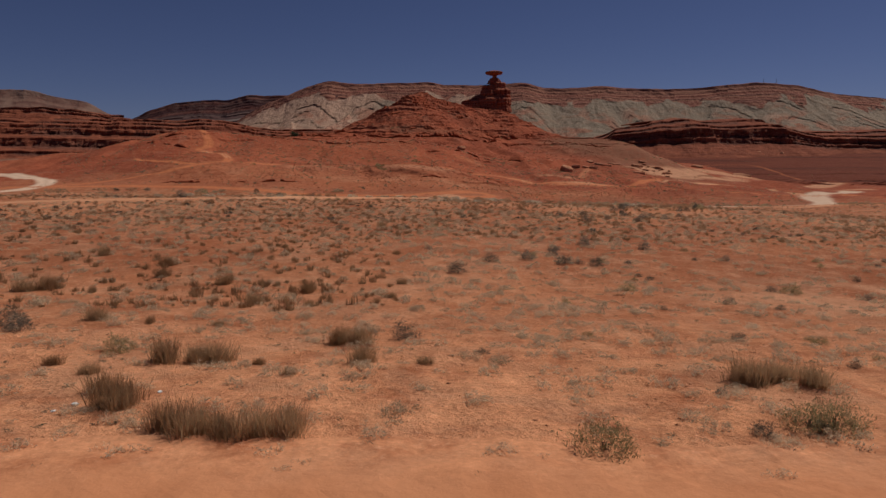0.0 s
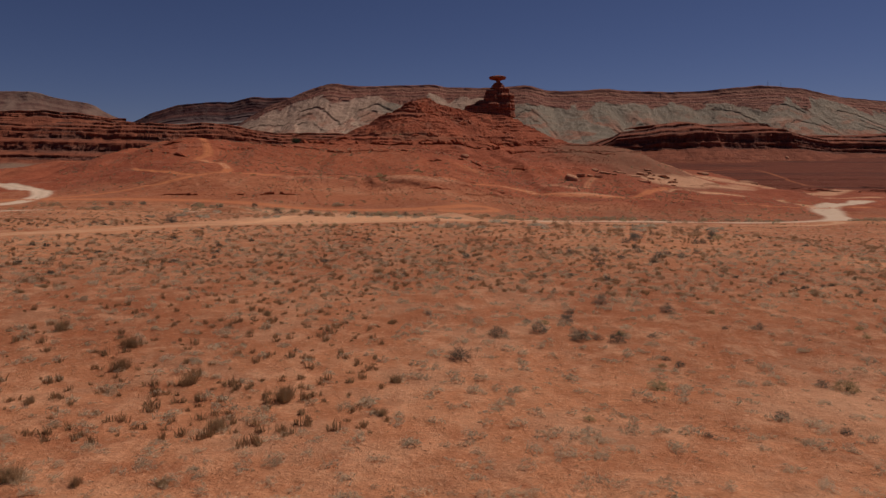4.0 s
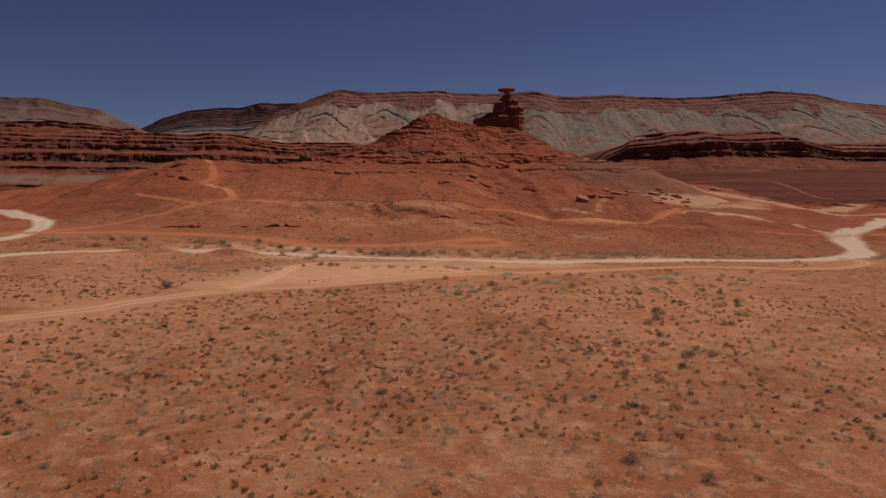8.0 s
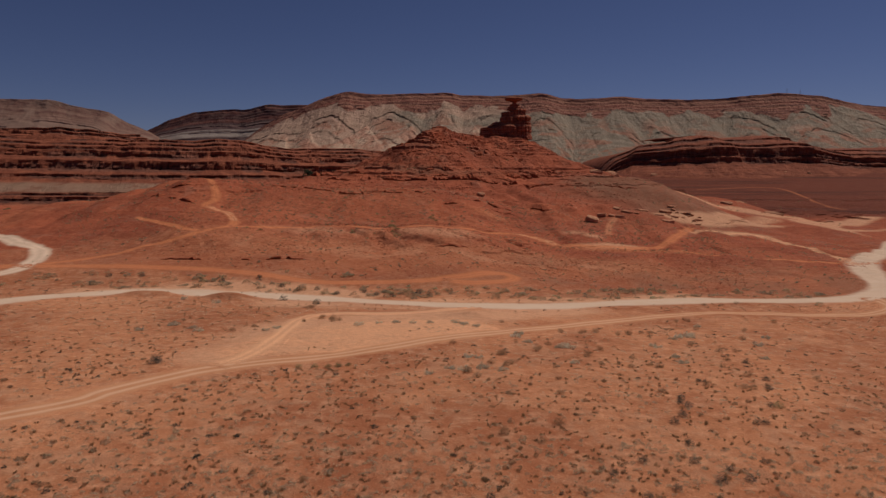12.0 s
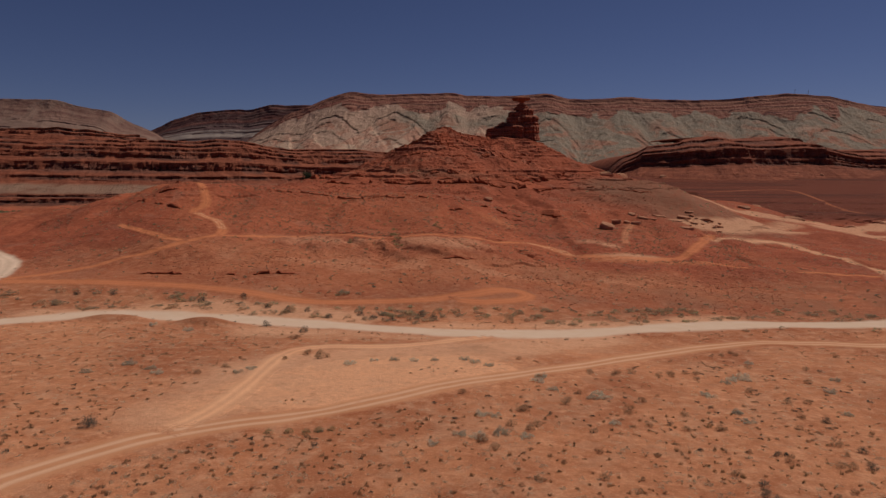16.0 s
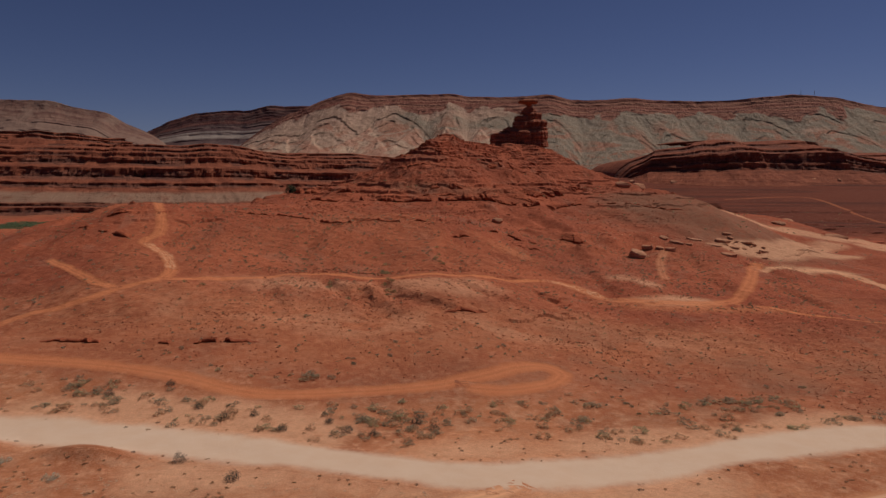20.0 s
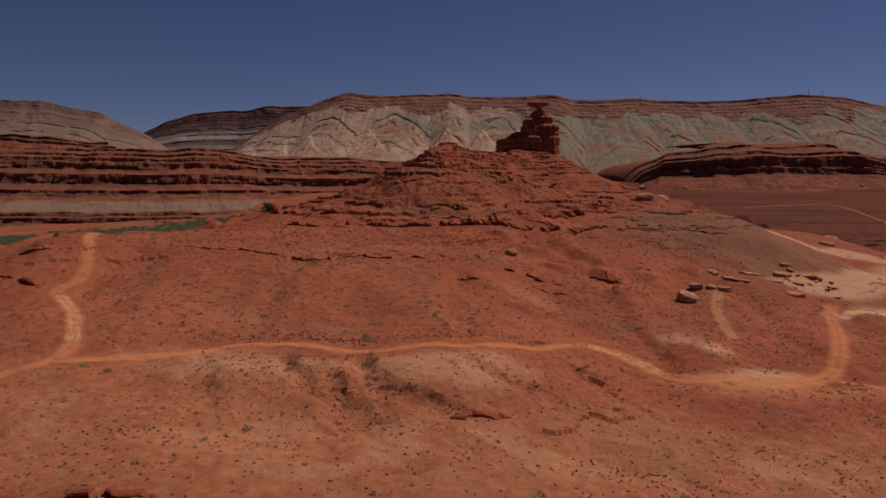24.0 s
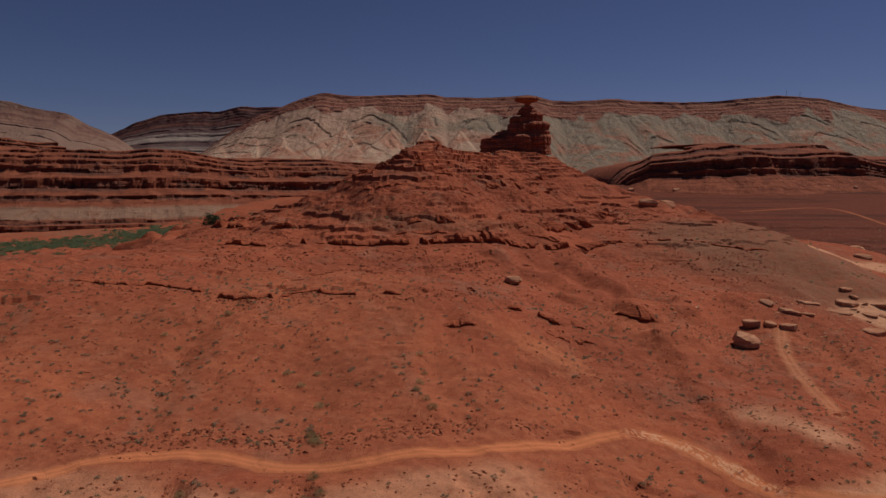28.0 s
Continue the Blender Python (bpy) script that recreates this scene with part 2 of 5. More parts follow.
def leaf_material(name, low, high, dry=None):
    n = Nodes(name)
    at = n.add("ShaderNodeObjectInfo").outputs["Random"]
    tone = n.math("MULTIPLY_ADD", n.noise(0.8, 3, 0.6), 0.8, n.math("MULTIPLY_ADD", at, 0.6, -0.3))
    colour = n.mix(n.ramp(tone, 0.2, 0.7), low, high)
    if dry:
        colour = n.mix(n.ramp(n.noise(2.3, 3, 0.6), 0.5, 0.72), colour, dry)
    n.shade(colour, 0.8)
    thin = n.add("ShaderNodeBsdfTranslucent")
    n.put(thin.inputs["Color"], colour)
    both = n.add("ShaderNodeMixShader")
    both.inputs["Fac"].default_value = 0.5
    n.tree.links.new(n.bsdf.outputs["BSDF"], both.inputs[1])
    n.tree.links.new(thin.outputs["BSDF"], both.inputs[2])
    n.tree.links.new(both.outputs["Shader"], n.tree.nodes["Material Output"].inputs["Surface"])
    return n.mat


M_SOIL = soil_material()
M_MAIN = road_material("graded_road_dirt", ROAD_PALE, (0.60, 0.40, 0.28), 1.0, 0.5, 0.35)
M_NEAR = road_material("sandy_road_dirt", (0.54, 0.245, 0.128), (0.48, 0.205, 0.10), 0.95, 0.6, 0.4, (0.68, 0.40, 0.25))
M_PATH = road_material("worn_path_dirt", (0.47, 0.20, 0.105), (0.43, 0.15, 0.07), 0.6)
M_TRACK = road_material("red_track_dirt", TRACK, (0.48, 0.155, 0.068), 0.75, 1.0)
M_VERGE = road_material("smooth_verge_dirt", (0.60, 0.255, 0.125), (0.54, 0.215, 0.10), 0.9, 0.6, 0.22)
M_PULL = road_material("worn_sand", (0.68, 0.35, 0.195), (0.64, 0.31, 0.165), 0.7, 1.0)
M_CROSS = road_material("faint_track_dirt", (0.49, 0.165, 0.072), (0.44, 0.125, 0.055), 0.5, 1.2)
M_HAT = rock_material("dark_red_sandstone", (0.36, 0.122, 0.070), (0.21, 0.070, 0.044), 0.55, 1.0, 0.4)
M_CAP = rock_material("rust_cap_rock", (0.36, 0.125, 0.062), (0.22, 0.080, 0.046), 0.8, 1.0, 0.2)
M_CLIFF = cliff_material()
M_RUBBLE = rock_material("red_rubble_rock", (0.34, 0.105, 0.055), (0.19, 0.055, 0.030), 1.0, 1.5, 0.2)
M_SLAB = rock_material("pale_slab_rock", (0.56, 0.28, 0.165), (0.40, 0.165, 0.09), 1.2, 2.0, 0.2)
M_RIDGE = ridge_material()
M_MESA = level_beds("purple_mesa_beds", 11.0, ((0.105, 0.062, 0.060), (0.30, 0.235, 0.20), (0.055, 0.024, 0.026), (0.14, 0.055, 0.045)), 0.25, (0.23, 0.155, 0.125))
M_TANHILL = level_beds("tan_hill_beds", 16.0, ((0.23, 0.14, 0.108), (0.27, 0.165, 0.125), (0.17, 0.085, 0.068), (0.25, 0.14, 0.105)), 0.85, (0.25, 0.155, 0.118))
M_LEDGE = rock_material("red_ledge_rock", (0.38, 0.10, 0.047), (0.25, 0.064, 0.033), 1.6, 1.4, 0.3)
M_SAGE = leaf_material("sage_leaves", (0.10, 0.092, 0.075), (0.20, 0.175, 0.14), (0.26, 0.205, 0.15))
M_STRAW = leaf_material("dry_grass", (0.33, 0.185, 0.095), (0.50, 0.32, 0.18), (0.34, 0.23, 0.13))
M_DEAD = leaf_material("grey_dead_brush", (0.50, 0.385, 0.26), (0.74, 0.585, 0.41))
M_BRUSH = leaf_material("grey_tan_brush", (0.28, 0.23, 0.15), (0.50, 0.41, 0.285), (0.42, 0.30, 0.19))
M_GREEN = leaf_material("green_brush", (0.26, 0.21, 0.105), (0.44, 0.36, 0.19), (0.50, 0.35, 0.20))
M_RIVER = leaf_material("riverside_leaves", (0.09, 0.13, 0.07), (0.17, 0.21, 0.115))
M_SCRUB = leaf_material("dark_scrub_leaves", (0.30, 0.265, 0.15), (0.50, 0.43, 0.26), (0.48, 0.36, 0.22))
M_BROWN = leaf_material("brown_scrub_leaves", (0.36, 0.20, 0.11), (0.54, 0.35, 0.21), (0.42, 0.29, 0.18))
M_GREY = leaf_material("blue_grey_leaves", (0.46, 0.41, 0.31), (0.72, 0.65, 0.50), (0.60, 0.48, 0.34))
M_JUNIPER = leaf_material("juniper_needles", (0.035, 0.042, 0.026), (0.07, 0.08, 0.045))
M_TWIG = leaf_material("dark_twigs", (0.12, 0.075, 0.048), (0.21, 0.14, 0.09))
M_PAPER = Nodes("white_paper").shade((0.78, 0.77, 0.74), 0.8)
M_METAL = Nodes("galvanised_steel").shade((0.25, 0.25, 0.26), 0.5)


# ---- the lie of the land: heights in metres as functions of x and y ----
def lattice(ix, iy, seed):
    h = (ix.astype(np.int64) * 374761393 + iy.astype(np.int64) * 668265263 + seed * 974634541) & 0xFFFFFFFF
    h = ((h ^ (h >> 13)) * 1274126177) & 0xFFFFFFFF
    return ((h ^ (h >> 16)) & 0xFFFF) / 65535.0


def grain(x, y, size, seed=0):
    """Smooth noise from -1 to 1 with lumps of about that size."""
    x, y = np.asarray(x, float) / size, np.asarray(y, float) / size
    ix, iy = np.floor(x), np.floor(y)
    fx, fy = x - ix, y - iy
    fx, fy = fx * fx * (3 - 2 * fx), fy * fy * (3 - 2 * fy)
    a, b = lattice(ix, iy, seed), lattice(ix + 1, iy, seed)
    c, d = lattice(ix, iy + 1, seed), lattice(ix + 1, iy + 1, seed)
    return 2 * ((a + (b - a) * fx) * (1 - fy) + (c + (d - c) * fx) * fy) - 1


def rough(x, y, size, seed=0, octaves=4, fall=0.5):
    total, weight = 0.0, 1.0
    for n in range(octaves):
        total = total + weight * grain(x + 17.3 * n, y - 9.1 * n, size / 2**n, seed + n)
        weight *= fall
    return total


def blocky(x, y, wide, tall, seed=0):
    """Broken blocks: one value from -1 to 1 for each block of an uneven courses pattern."""
    row = np.floor(np.asarray(y, float) / tall)
    shift = lattice(row, 0 * row, seed + 1) * 7.3
    u = np.asarray(x, float) / wide + shift
    u = u + 0.35 * np.sin(2.1 * u + 5 * shift)
    return 2 * lattice(np.floor(u), row, seed) - 1


def step(a, b, v):
    t = np.clip((v - a) / (b - a), 0, 1)
    return t * t * (3 - 2 * t)


# Sections through the land from south to north: x, then (y, z) along each.
WEST = ((-30, 0), (150, -2), (200, -4), (300, -5), (400, -6), (500, -10), (600, -14), (800, -15), (900, -9), (960, 3), (1040, 14), (1300, 26))
SHOULDER = ((-30, 0), (150, -2), (200, -5), (260, -3), (290, -1), (320, 3), (350, 8), (380, 12), (420, 8), (460, 2), (520, -6), (600, -13), (800, -15), (900, -9), (960, 3), (1040, 14), (1300, 26))
TRACK_RIDGE = ((0, 0), (117, 0.6), (150, -1), (200, -4.6), (260, -1), (290, 3), (320, 9), (350, 18), (372, 24), (400, 22), (430, 17), (470, 10), (520, 2), (600, -8), (700, -14), (900, -8), (1040, 14), (1300, 26))
KNOB = ((0, 0), (98, 0.5), (117, 0.2), (140, -1), (160, -1.5), (184, -2.2), (205, -4.6), (230, -2.4), (244, -1), (260, 1.5), (290, 7), (303, 10.8), (318, 10.4), (336, 10.2), (352, 15.5), (372, 20.5), (400, 20), (460, 22), (500, 26), (520, 24), (560, 12), (650, -4), (750, -13), (900, -8), (1040, 14), (1300, 26))
FRONT_LEFT = ((0, 0), (40, -0.4), (75, -0.1), (98, 0.3), (117, 0.1), (134, -1.2), (160, -2.0), (184, -3.0), (200, -4.8), (218, -4), (240, -1.4), (262, 0.6), (276, 2.6), (288, 4.9), (300, 4.7), (314, 4.5), (330, 6.4), (350, 11), (366, 15.5), (376, 17.8), (410, 19), (460, 23), (500, 27), (600, 18), (700, 0), (900, -4), (1040, 14), (1300, 26))
FRONT = ((0, 0), (20, -0.3), (28, -0.9), (39, -1.4), (46, -0.9), (68, -1.2), (80, -0.7), (117, -1.1), (139, -1.6), (153, -2.0), (168, -2.8), (179, -3.7), (200, -5.5), (213, -6.4), (230, -4.6), (247, -1.4), (262, -0.9), (272, 0.2), (280, 3.0), (288, 5.3), (300, 4.9), (313, 4.8), (330, 6.2), (346, 8.4), (361, 12), (371, 16), (380, 17), (410, 17.2), (457, 22.5), (500, 27), (620, 25), (740, 20), (900, 0), (1300, 26))
GULLY = ((0, 0), (20, -0.6), (40, -3.0), (60, -2.2), (85, -1.6), (107, -1.4), (131, -2.8), (145, -3.5), (160, -4.3), (176, -5.3), (205, -7.0), (216, -7.8), (240, -8), (266, -7.6), (280, -6.6), (296, -4.6), (312, -3.6), (330, -1.2), (342, 0.2), (360, 2.8), (380, 5), (402, 5.6), (415, 6.2), (440, 12), (470, 17), (514, 22), (600, 24), (740, 20), (900, 0), (1300, 26))
SLABS = ((0, 0), (40, -3.2), (85, -4.2), (104, -4.8), (130, -5), (180, -6.4), (213, -8), (230, -9), (280, -7.6), (320, -5.2), (342, -4), (380, -0.4), (398, 3.4), (415, 5.4), (440, 8.5), (454, 12.5), (466, 16.5), (500, 22.5), (525, 25), (570, 25), (650, 14), (750, 5), (900, -4), (1300, 26))
SAND = ((0, 0), (40, -2.5), (130, -3), (213, -7), (230, -9), (300, -8), (360, -6.4), (398, -5), (420, -1), (440, 6), (461, 13.5), (500, 20), (525, 21.5), (560, 21), (610, 14), (665, 12), (750, 2), (900, -5), (1300, 26))
EAST = ((0, -1), (100, -4.5), (213, -8.4), (230, -9.4), (300, -10), (400, -10.4), (450, -11), (500, -8), (534, -1), (600, 6), (650, 4), (720, -5), (800, -12), (900, -6), (1300, 24))
FAR_EAST = ((0, -2), (100, -5), (230, -10), (400, -14), (500, -16), (600, -15), (700, -13), (800, -16), (900, -7), (1000, 0), (1150, 10), (1300, 24))
SIDE = ((0, -0.5), (130, -5), (213, -8), (230, -9), (300, -9), (400, -7.6), (430, -5), (460, 0), (500, 7), (550, 12), (610, 10), (660, 8), (750, -2), (900, -5), (1300, 26))
SECTIONS = ((-300, WEST), (-200, SHOULDER), (-130, TRACK_RIDGE), (-100, KNOB), (-60, FRONT_LEFT), (-10, FRONT), (40, GULLY), (90, SLABS), (130, SAND), (162, SIDE), (200, EAST), (300, FAR_EAST))
CELL, X0, Y0 = 4.0, -800.0, -200.0


def loft():
    """The sections drawn out into one smooth sheet of guide heights."""
    xs, ys = np.arange(X0, 801, CELL), np.arange(Y0, 1501, CELL)
    at = np.array([x for x, _ in SECTIONS], float)
    lines = np.array([np.interp(ys, *np.array(s, float).T) for _, s in SECTIONS])
    place = np.interp(xs, at, np.arange(len(at)))
    low = np.minimum(place.astype(int), len(at) - 2)
    part = (place - low)[:, None]
    part = part * part * (3 - 2 * part)
    z = lines[low] * (1 - part) + lines[low + 1] * part
    bell = np.exp(-0.5 * (np.arange(-5, 6) / 1.7) ** 2)
    bell /= bell.sum()
    for axis in (0, 1):
        z = np.apply_along_axis(lambda v: np.convolve(np.pad(v, 5, mode="edge"), bell, "valid"), axis, z)
    return z


GUIDE = loft()


def guide(x, y):
    u = np.clip((np.asarray(x, float) - X0) / CELL, 1, GUIDE.shape[0] - 3)
    v = np.clip((np.asarray(y, float) - Y0) / CELL, 1, GUIDE.shape[1] - 3)
    i, j = u.astype(int), v.astype(int)
    p, q = u - i, v - j

    def cubic(t):
        return ((-t + 2) * t - 1) * t / 2, ((3 * t - 5) * t) * t / 2 + 1, ((-3 * t + 4) * t + 1) * t / 2, (t - 1) * t * t / 2

    total = 0.0
    for a, wa in enumerate(cubic(p)):
        for b, wb in enumerate(cubic(q)):
            total = total + wa * wb * GUIDE[i + a - 1, j + b - 1]
    return total


# The crest of the butte, from its near top to the foot of the balanced rock, and how the flanks fall from it.
CREST = ((-23, 509, 51.9), (-15, 549, 59.7), (-14, 538, 56.5), (-3, 570, 56.7), (18, 613, 54.8), (40, 660, 47), (36, 712, 59.5), (56, 712, 57.6), (70, 722, 55), (74, 776, 57))
FLANK = ((0, 0), (5, 1), (9, 4), (14, 7), (22, 10.5), (32, 16), (47, 24), (60, 29), (80, 34), (110, 42), (160, 60), (1500, 600))
# Hard beds that stand out as ledges: level, height of the step, how far the bed carries on.
BEDS = ((-13.5, 1.3, 0.2), (-8.5, 1.5, 0.3), (-3.2, 0.7, 0.0), (1.4, 0.5, -0.3), (8.6, 0.4, -0.35), (14.0, 0.4, -0.35), (17.4, 0.8, 0.1), (20.6, 0.7, -0.1), (23.6, 1.1, 0.2), (25.6, 1.2, 0.25), (28.6, 1.2, 0.15), (31.0, 0.9, -0.15), (33.4, 0.9, -0.2),
        (35.8, 1.0, -0.2), (38.2, 1.1, -0.15), (40.4, 1.2, -0.05), (42.6, 1.7, 0.3), (44.8, 1.5, 0.3), (46.8, 1.7, 0.4), (48.8, 1.5, 0.4), (50.8, 1.7, 0.4), (52.8, 1.5, 0.5), (54.8, 1.6, 0.5), (56.8, 1.5, 0.5), (58.6, 1.2, 0.5))


def butte(x, y):
    x, y = np.asarray(x, float), np.asarray(y, float)
    best = np.full(x.shape, -99.0)
    d0, f0 = np.array(FLANK, float).T
    wob = 1 + 0.16 * grain(x, y, 26, 5) + 0.1 * grain(x, y, 9, 6)
    for (ax, ay, az), (bx, by, bz) in zip(CREST, CREST[1:]):
        dx, dy = bx - ax, by - ay
        t = np.clip(((x - ax) * dx + (y - ay) * dy) / (dx * dx + dy * dy), 0, 1)
        d = np.hypot(x - ax - t * dx, y - ay - t * dy)
        best = np.maximum(best, az + (bz - az) * t - np.interp(d * wob, d0, f0))
    return best


# Gullies: a line from head to foot, half its width, its depth.
GULLIES = ((((-46, 303), (-44.5, 298), (-40.5, 290), (-36.7, 284), (-31.4, 278.4), (-28, 274.3), (-22, 269)), 4.4, 1.25), (((-29, 302), (-28, 298), (-24.8, 289), (-20.6, 282.3), (-15.6, 279.5), (-10.5, 276.5), (-4, 271)), 4.6, 1.3),
           (((-6, 305), (-4.5, 301), (-2.4, 295.6), (1.2, 291.9), (5.1, 289.5), (10, 288), (17, 282)), 4.0, 0.9), (((18, 314), (20, 309), (23, 304.3), (25.3, 298.5), (30, 290)), 3.6, 0.9),
           (((-62, 300), (-60, 290), (-56, 280), (-50, 270)), 4.4, 0.7), (((-33, 290), (-31, 284), (-27, 277)), 3.0, 0.9))


def along_line(x, y, line):
    """How far off a line a place lies, and its share of the way along it."""
    best, share = np.full(np.shape(x), 1e9), np.zeros(np.shape(x))
    for k, ((ax, ay), (bx, by)) in enumerate(zip(line, line[1:])):
        dx, dy = bx - ax, by - ay
        t = np.clip(((x - ax) * dx + (y - ay) * dy) / (dx * dx + dy * dy), 0, 1)
        d = np.hypot(x - ax - t * dx, y - ay - t * dy)
        share = np.where(d < best, (k + t) / (len(line) - 1), share)
        best = np.minimum(best, d)
    return best, share


def height(x, y, fine=True):
    x, y = np.asarray(x, float), np.asarray(y, float)
    z = guide(x, y)
    b = butte(x, y)
    k = 3.0
    hi, lo = np.maximum(z, b), np.minimum(z, b)
    z = hi + k * np.log1p(np.exp(-(hi - lo) / k)) * 0.6
    if not fine:
        return z
    hill = step(228, 262, y - 0.05 * np.abs(x)) * (1 - step(780, 860, y))
    plain = 1 - hill
    z = z + plain * (0.22 * (1 - 0.65 * step(85, 110, y)) * rough(x, y, 30, 11, 3) + 0.14 * (1 - 0.5 * step(85, 110, y)) * rough(x, y, 7, 12, 3) + 0.05 * rough(x, y, 1.3, 13, 3, 0.6) * (1 - step(70, 110, y)))
    # gullies cut into the edge of the bench below the track, and flutes on the slope above it
    for line, wide, deep in GULLIES:
        off, along = along_line(x + 1.0 * grain(x, y, 5, 20), y + 0.9 * grain(x, y, 4.4, 21), line)
        wall = wide * (0.35 + 0.65 * step(0, 0.35, along)) * (1 + 0.3 * grain(x, y, 3, 22))
        z = z - deep * step(0.0, 0.25, along) * (1 - 0.75 * step(0.75, 1.0, along)) * (1 - step(0.12, 1.0, off / wall))
    z = z + 1.5 * np.exp(-((((x - 12) * 0.57 + (y - 357) * 0.82) / 6.0) ** 2)) * np.exp(-((((x - 12) * 0.82 - (y - 357) * 0.57) / 17.0) ** 2))
    flute = step(305, 325, y) * (1 - step(385, 420, y))
    z = z - flute * 1.1 * (1 - step(0, 0.5, np.abs(grain(x + 3 * grain(x, y, 14, 23), y * 0.25, 17, 24))))
    z = z + hill * (1.0 * rough(x, y, 30, 31, 3) + (0.26 + 0.44 * step(18, 34, z)) * rough(x, y, 8, 32, 3, 0.65) + (0.08 + 0.24 * step(18, 32, z)) * rough(x, y, 1.9, 33, 2, 0.7) * step(228, 250, y))
    for bx, by in ((-80, 190), (-74, 190.4), (-59, 188.5), (-54, 187.6), (2, 168)):
        z = z + 1.1 * np.exp(-(((x - bx) / 4.5) ** 2 + ((y - by) / 2.2) ** 2))
    z = z + 5.5 * np.exp(-(((x - 212) / 24) ** 2 + ((y - 452) / 20) ** 2))
    # fine rills down the slopes
    rill = hill * (1 - step(440, 470, y)) * (1 - step(150, 180, np.abs(x)))
    z = z - rill * (0.06 + 0.22 * step(16, 24, z)) * (1 - step(0.0, 0.4, np.abs(grain(x + 5 * grain(x, y, 11, 26) + 2 * grain(x, y, 4, 29), y * 0.3, 7.5, 27)))) - rill * (0.03 + 0.14 * step(16, 24, z)) * rough(x, y * 0.8, 2.4, 28, 2, 0.6)
    # ledges
    far_east = step(170, 230, x) * step(540, 620, y)
    for n, (level, tall, carry) in enumerate(BEDS):
        lev = level + 0.8 * grain(x, y, 40, 50) + 0.5 * grain(x, y, 17, 50 + n) + 0.6 * rough(x, y, 6, 70 + n, 3, 0.6)
        on = step(-0.1, 0.45, grain(x, y * 0.6, 19, 90 + n) + 0.6 * grain(x, y, 5, 120 + n) + carry * 1.3) * (far_east if level < -5 else np.maximum(hill, far_east))
        band = tall * (1.5 if level < 34 else 0.85)
        t = (z - lev) / band
        z = z + on * 0.5 * tall * np.sign(t) * np.clip(1 - np.abs(t), 0, 1)
    return z


# ---- mesh helpers ----
def sheet(name, verts, faces, material, attrs=(), smooth=False):
    """A mesh from arrays: verts (n, 3), faces (m, 4) or (m, 3), and float values on the points."""
    verts, faces = np.asarray(verts, np.float32), np.asarray(faces, np.int32)
    me = bpy.data.meshes.new(name)
    k = faces.shape[1]
    me.vertices.add(len(verts))
    me.vertices.foreach_set("co", verts.ravel())
    me.loops.add(faces.size)
    me.loops.foreach_set("vertex_index", faces.ravel())
    me.polygons.add(len(faces))
    me.polygons.foreach_set("loop_start", np.arange(0, faces.size, k, dtype=np.int32))
    me.polygons.foreach_set("use_smooth", np.full(len(faces), smooth))
    for key, values in attrs:
        me.attributes.new(key, "FLOAT", "POINT").data.foreach_set("value", np.asarray(values, np.float32).ravel())
    me.update(calc_edges=True)
    me.materials.append(material)
    return me


def grid_faces(rows, cols, wrap=False):
    i, j = np.meshgrid(np.arange(rows - 1), np.arange(cols if wrap else cols - 1), indexing="ij")
    a, b = i * cols + j, i * cols + (j + 1) % cols
    return np.stack([a, b, b + cols, a + cols], -1).reshape(-1, 4)


def part(name, me, parent, label=""):
    ob = new(name, me)
    ob.parent = parent
    return tagged(ob, label) if label else ob


# ---- the ground ----
# Tongues of pale blown sand: a line and half its width.
SANDS = ((((168, 528), (185, 540), (205, 540), (225, 532), (262, 548), (305, 585), (360, 640)), 16), (((126, 424), (150, 434), (172, 446), (190, 452)), 13), (((160, 440), (185, 480), (215, 512)), 14), (((240, 520), (285, 520), (330, 540)), 12), (((285, 570), (262, 490), (262, 450)), 9),
         (((116, 388), (134, 396.7), (152, 403.5), (166, 402)), 6), (((40, 312), (62, 309), (80, 318)), 6), (((24, 328), (34, 326), (44, 313)), 4), (((42, 342), (50, 338), (58, 330)), 4), (((-46, 104), (-38, 114), (-30, 122)), 4),
         (((-36, 126), (-31, 142), (-20, 156), (-4, 166), (12, 176), (30, 186)), 14), (((-12, 156), (6, 166), (26, 178)), 9), (((-98, 200), (-76, 205), (-52, 204), (-32, 200)), 12), (((-6, 194), (20, 200), (40, 207), (64, 216)), 10), (((-40, 182), (-20, 180), (0, 177), (20, 183)), 9))


def off_line(x, y, line):
    best = np.full(np.shape(x), 1e9)
    for (ax, ay), (bx, by) in zip(line, line[1:]):
        dx, dy = bx - ax, by - ay
        t = np.clip(((x - ax) * dx + (y - ay) * dy) / (dx * dx + dy * dy), 0, 1)
        best = np.minimum(best, np.hypot(x - ax - t * dx, y - ay - t * dy))
    return best


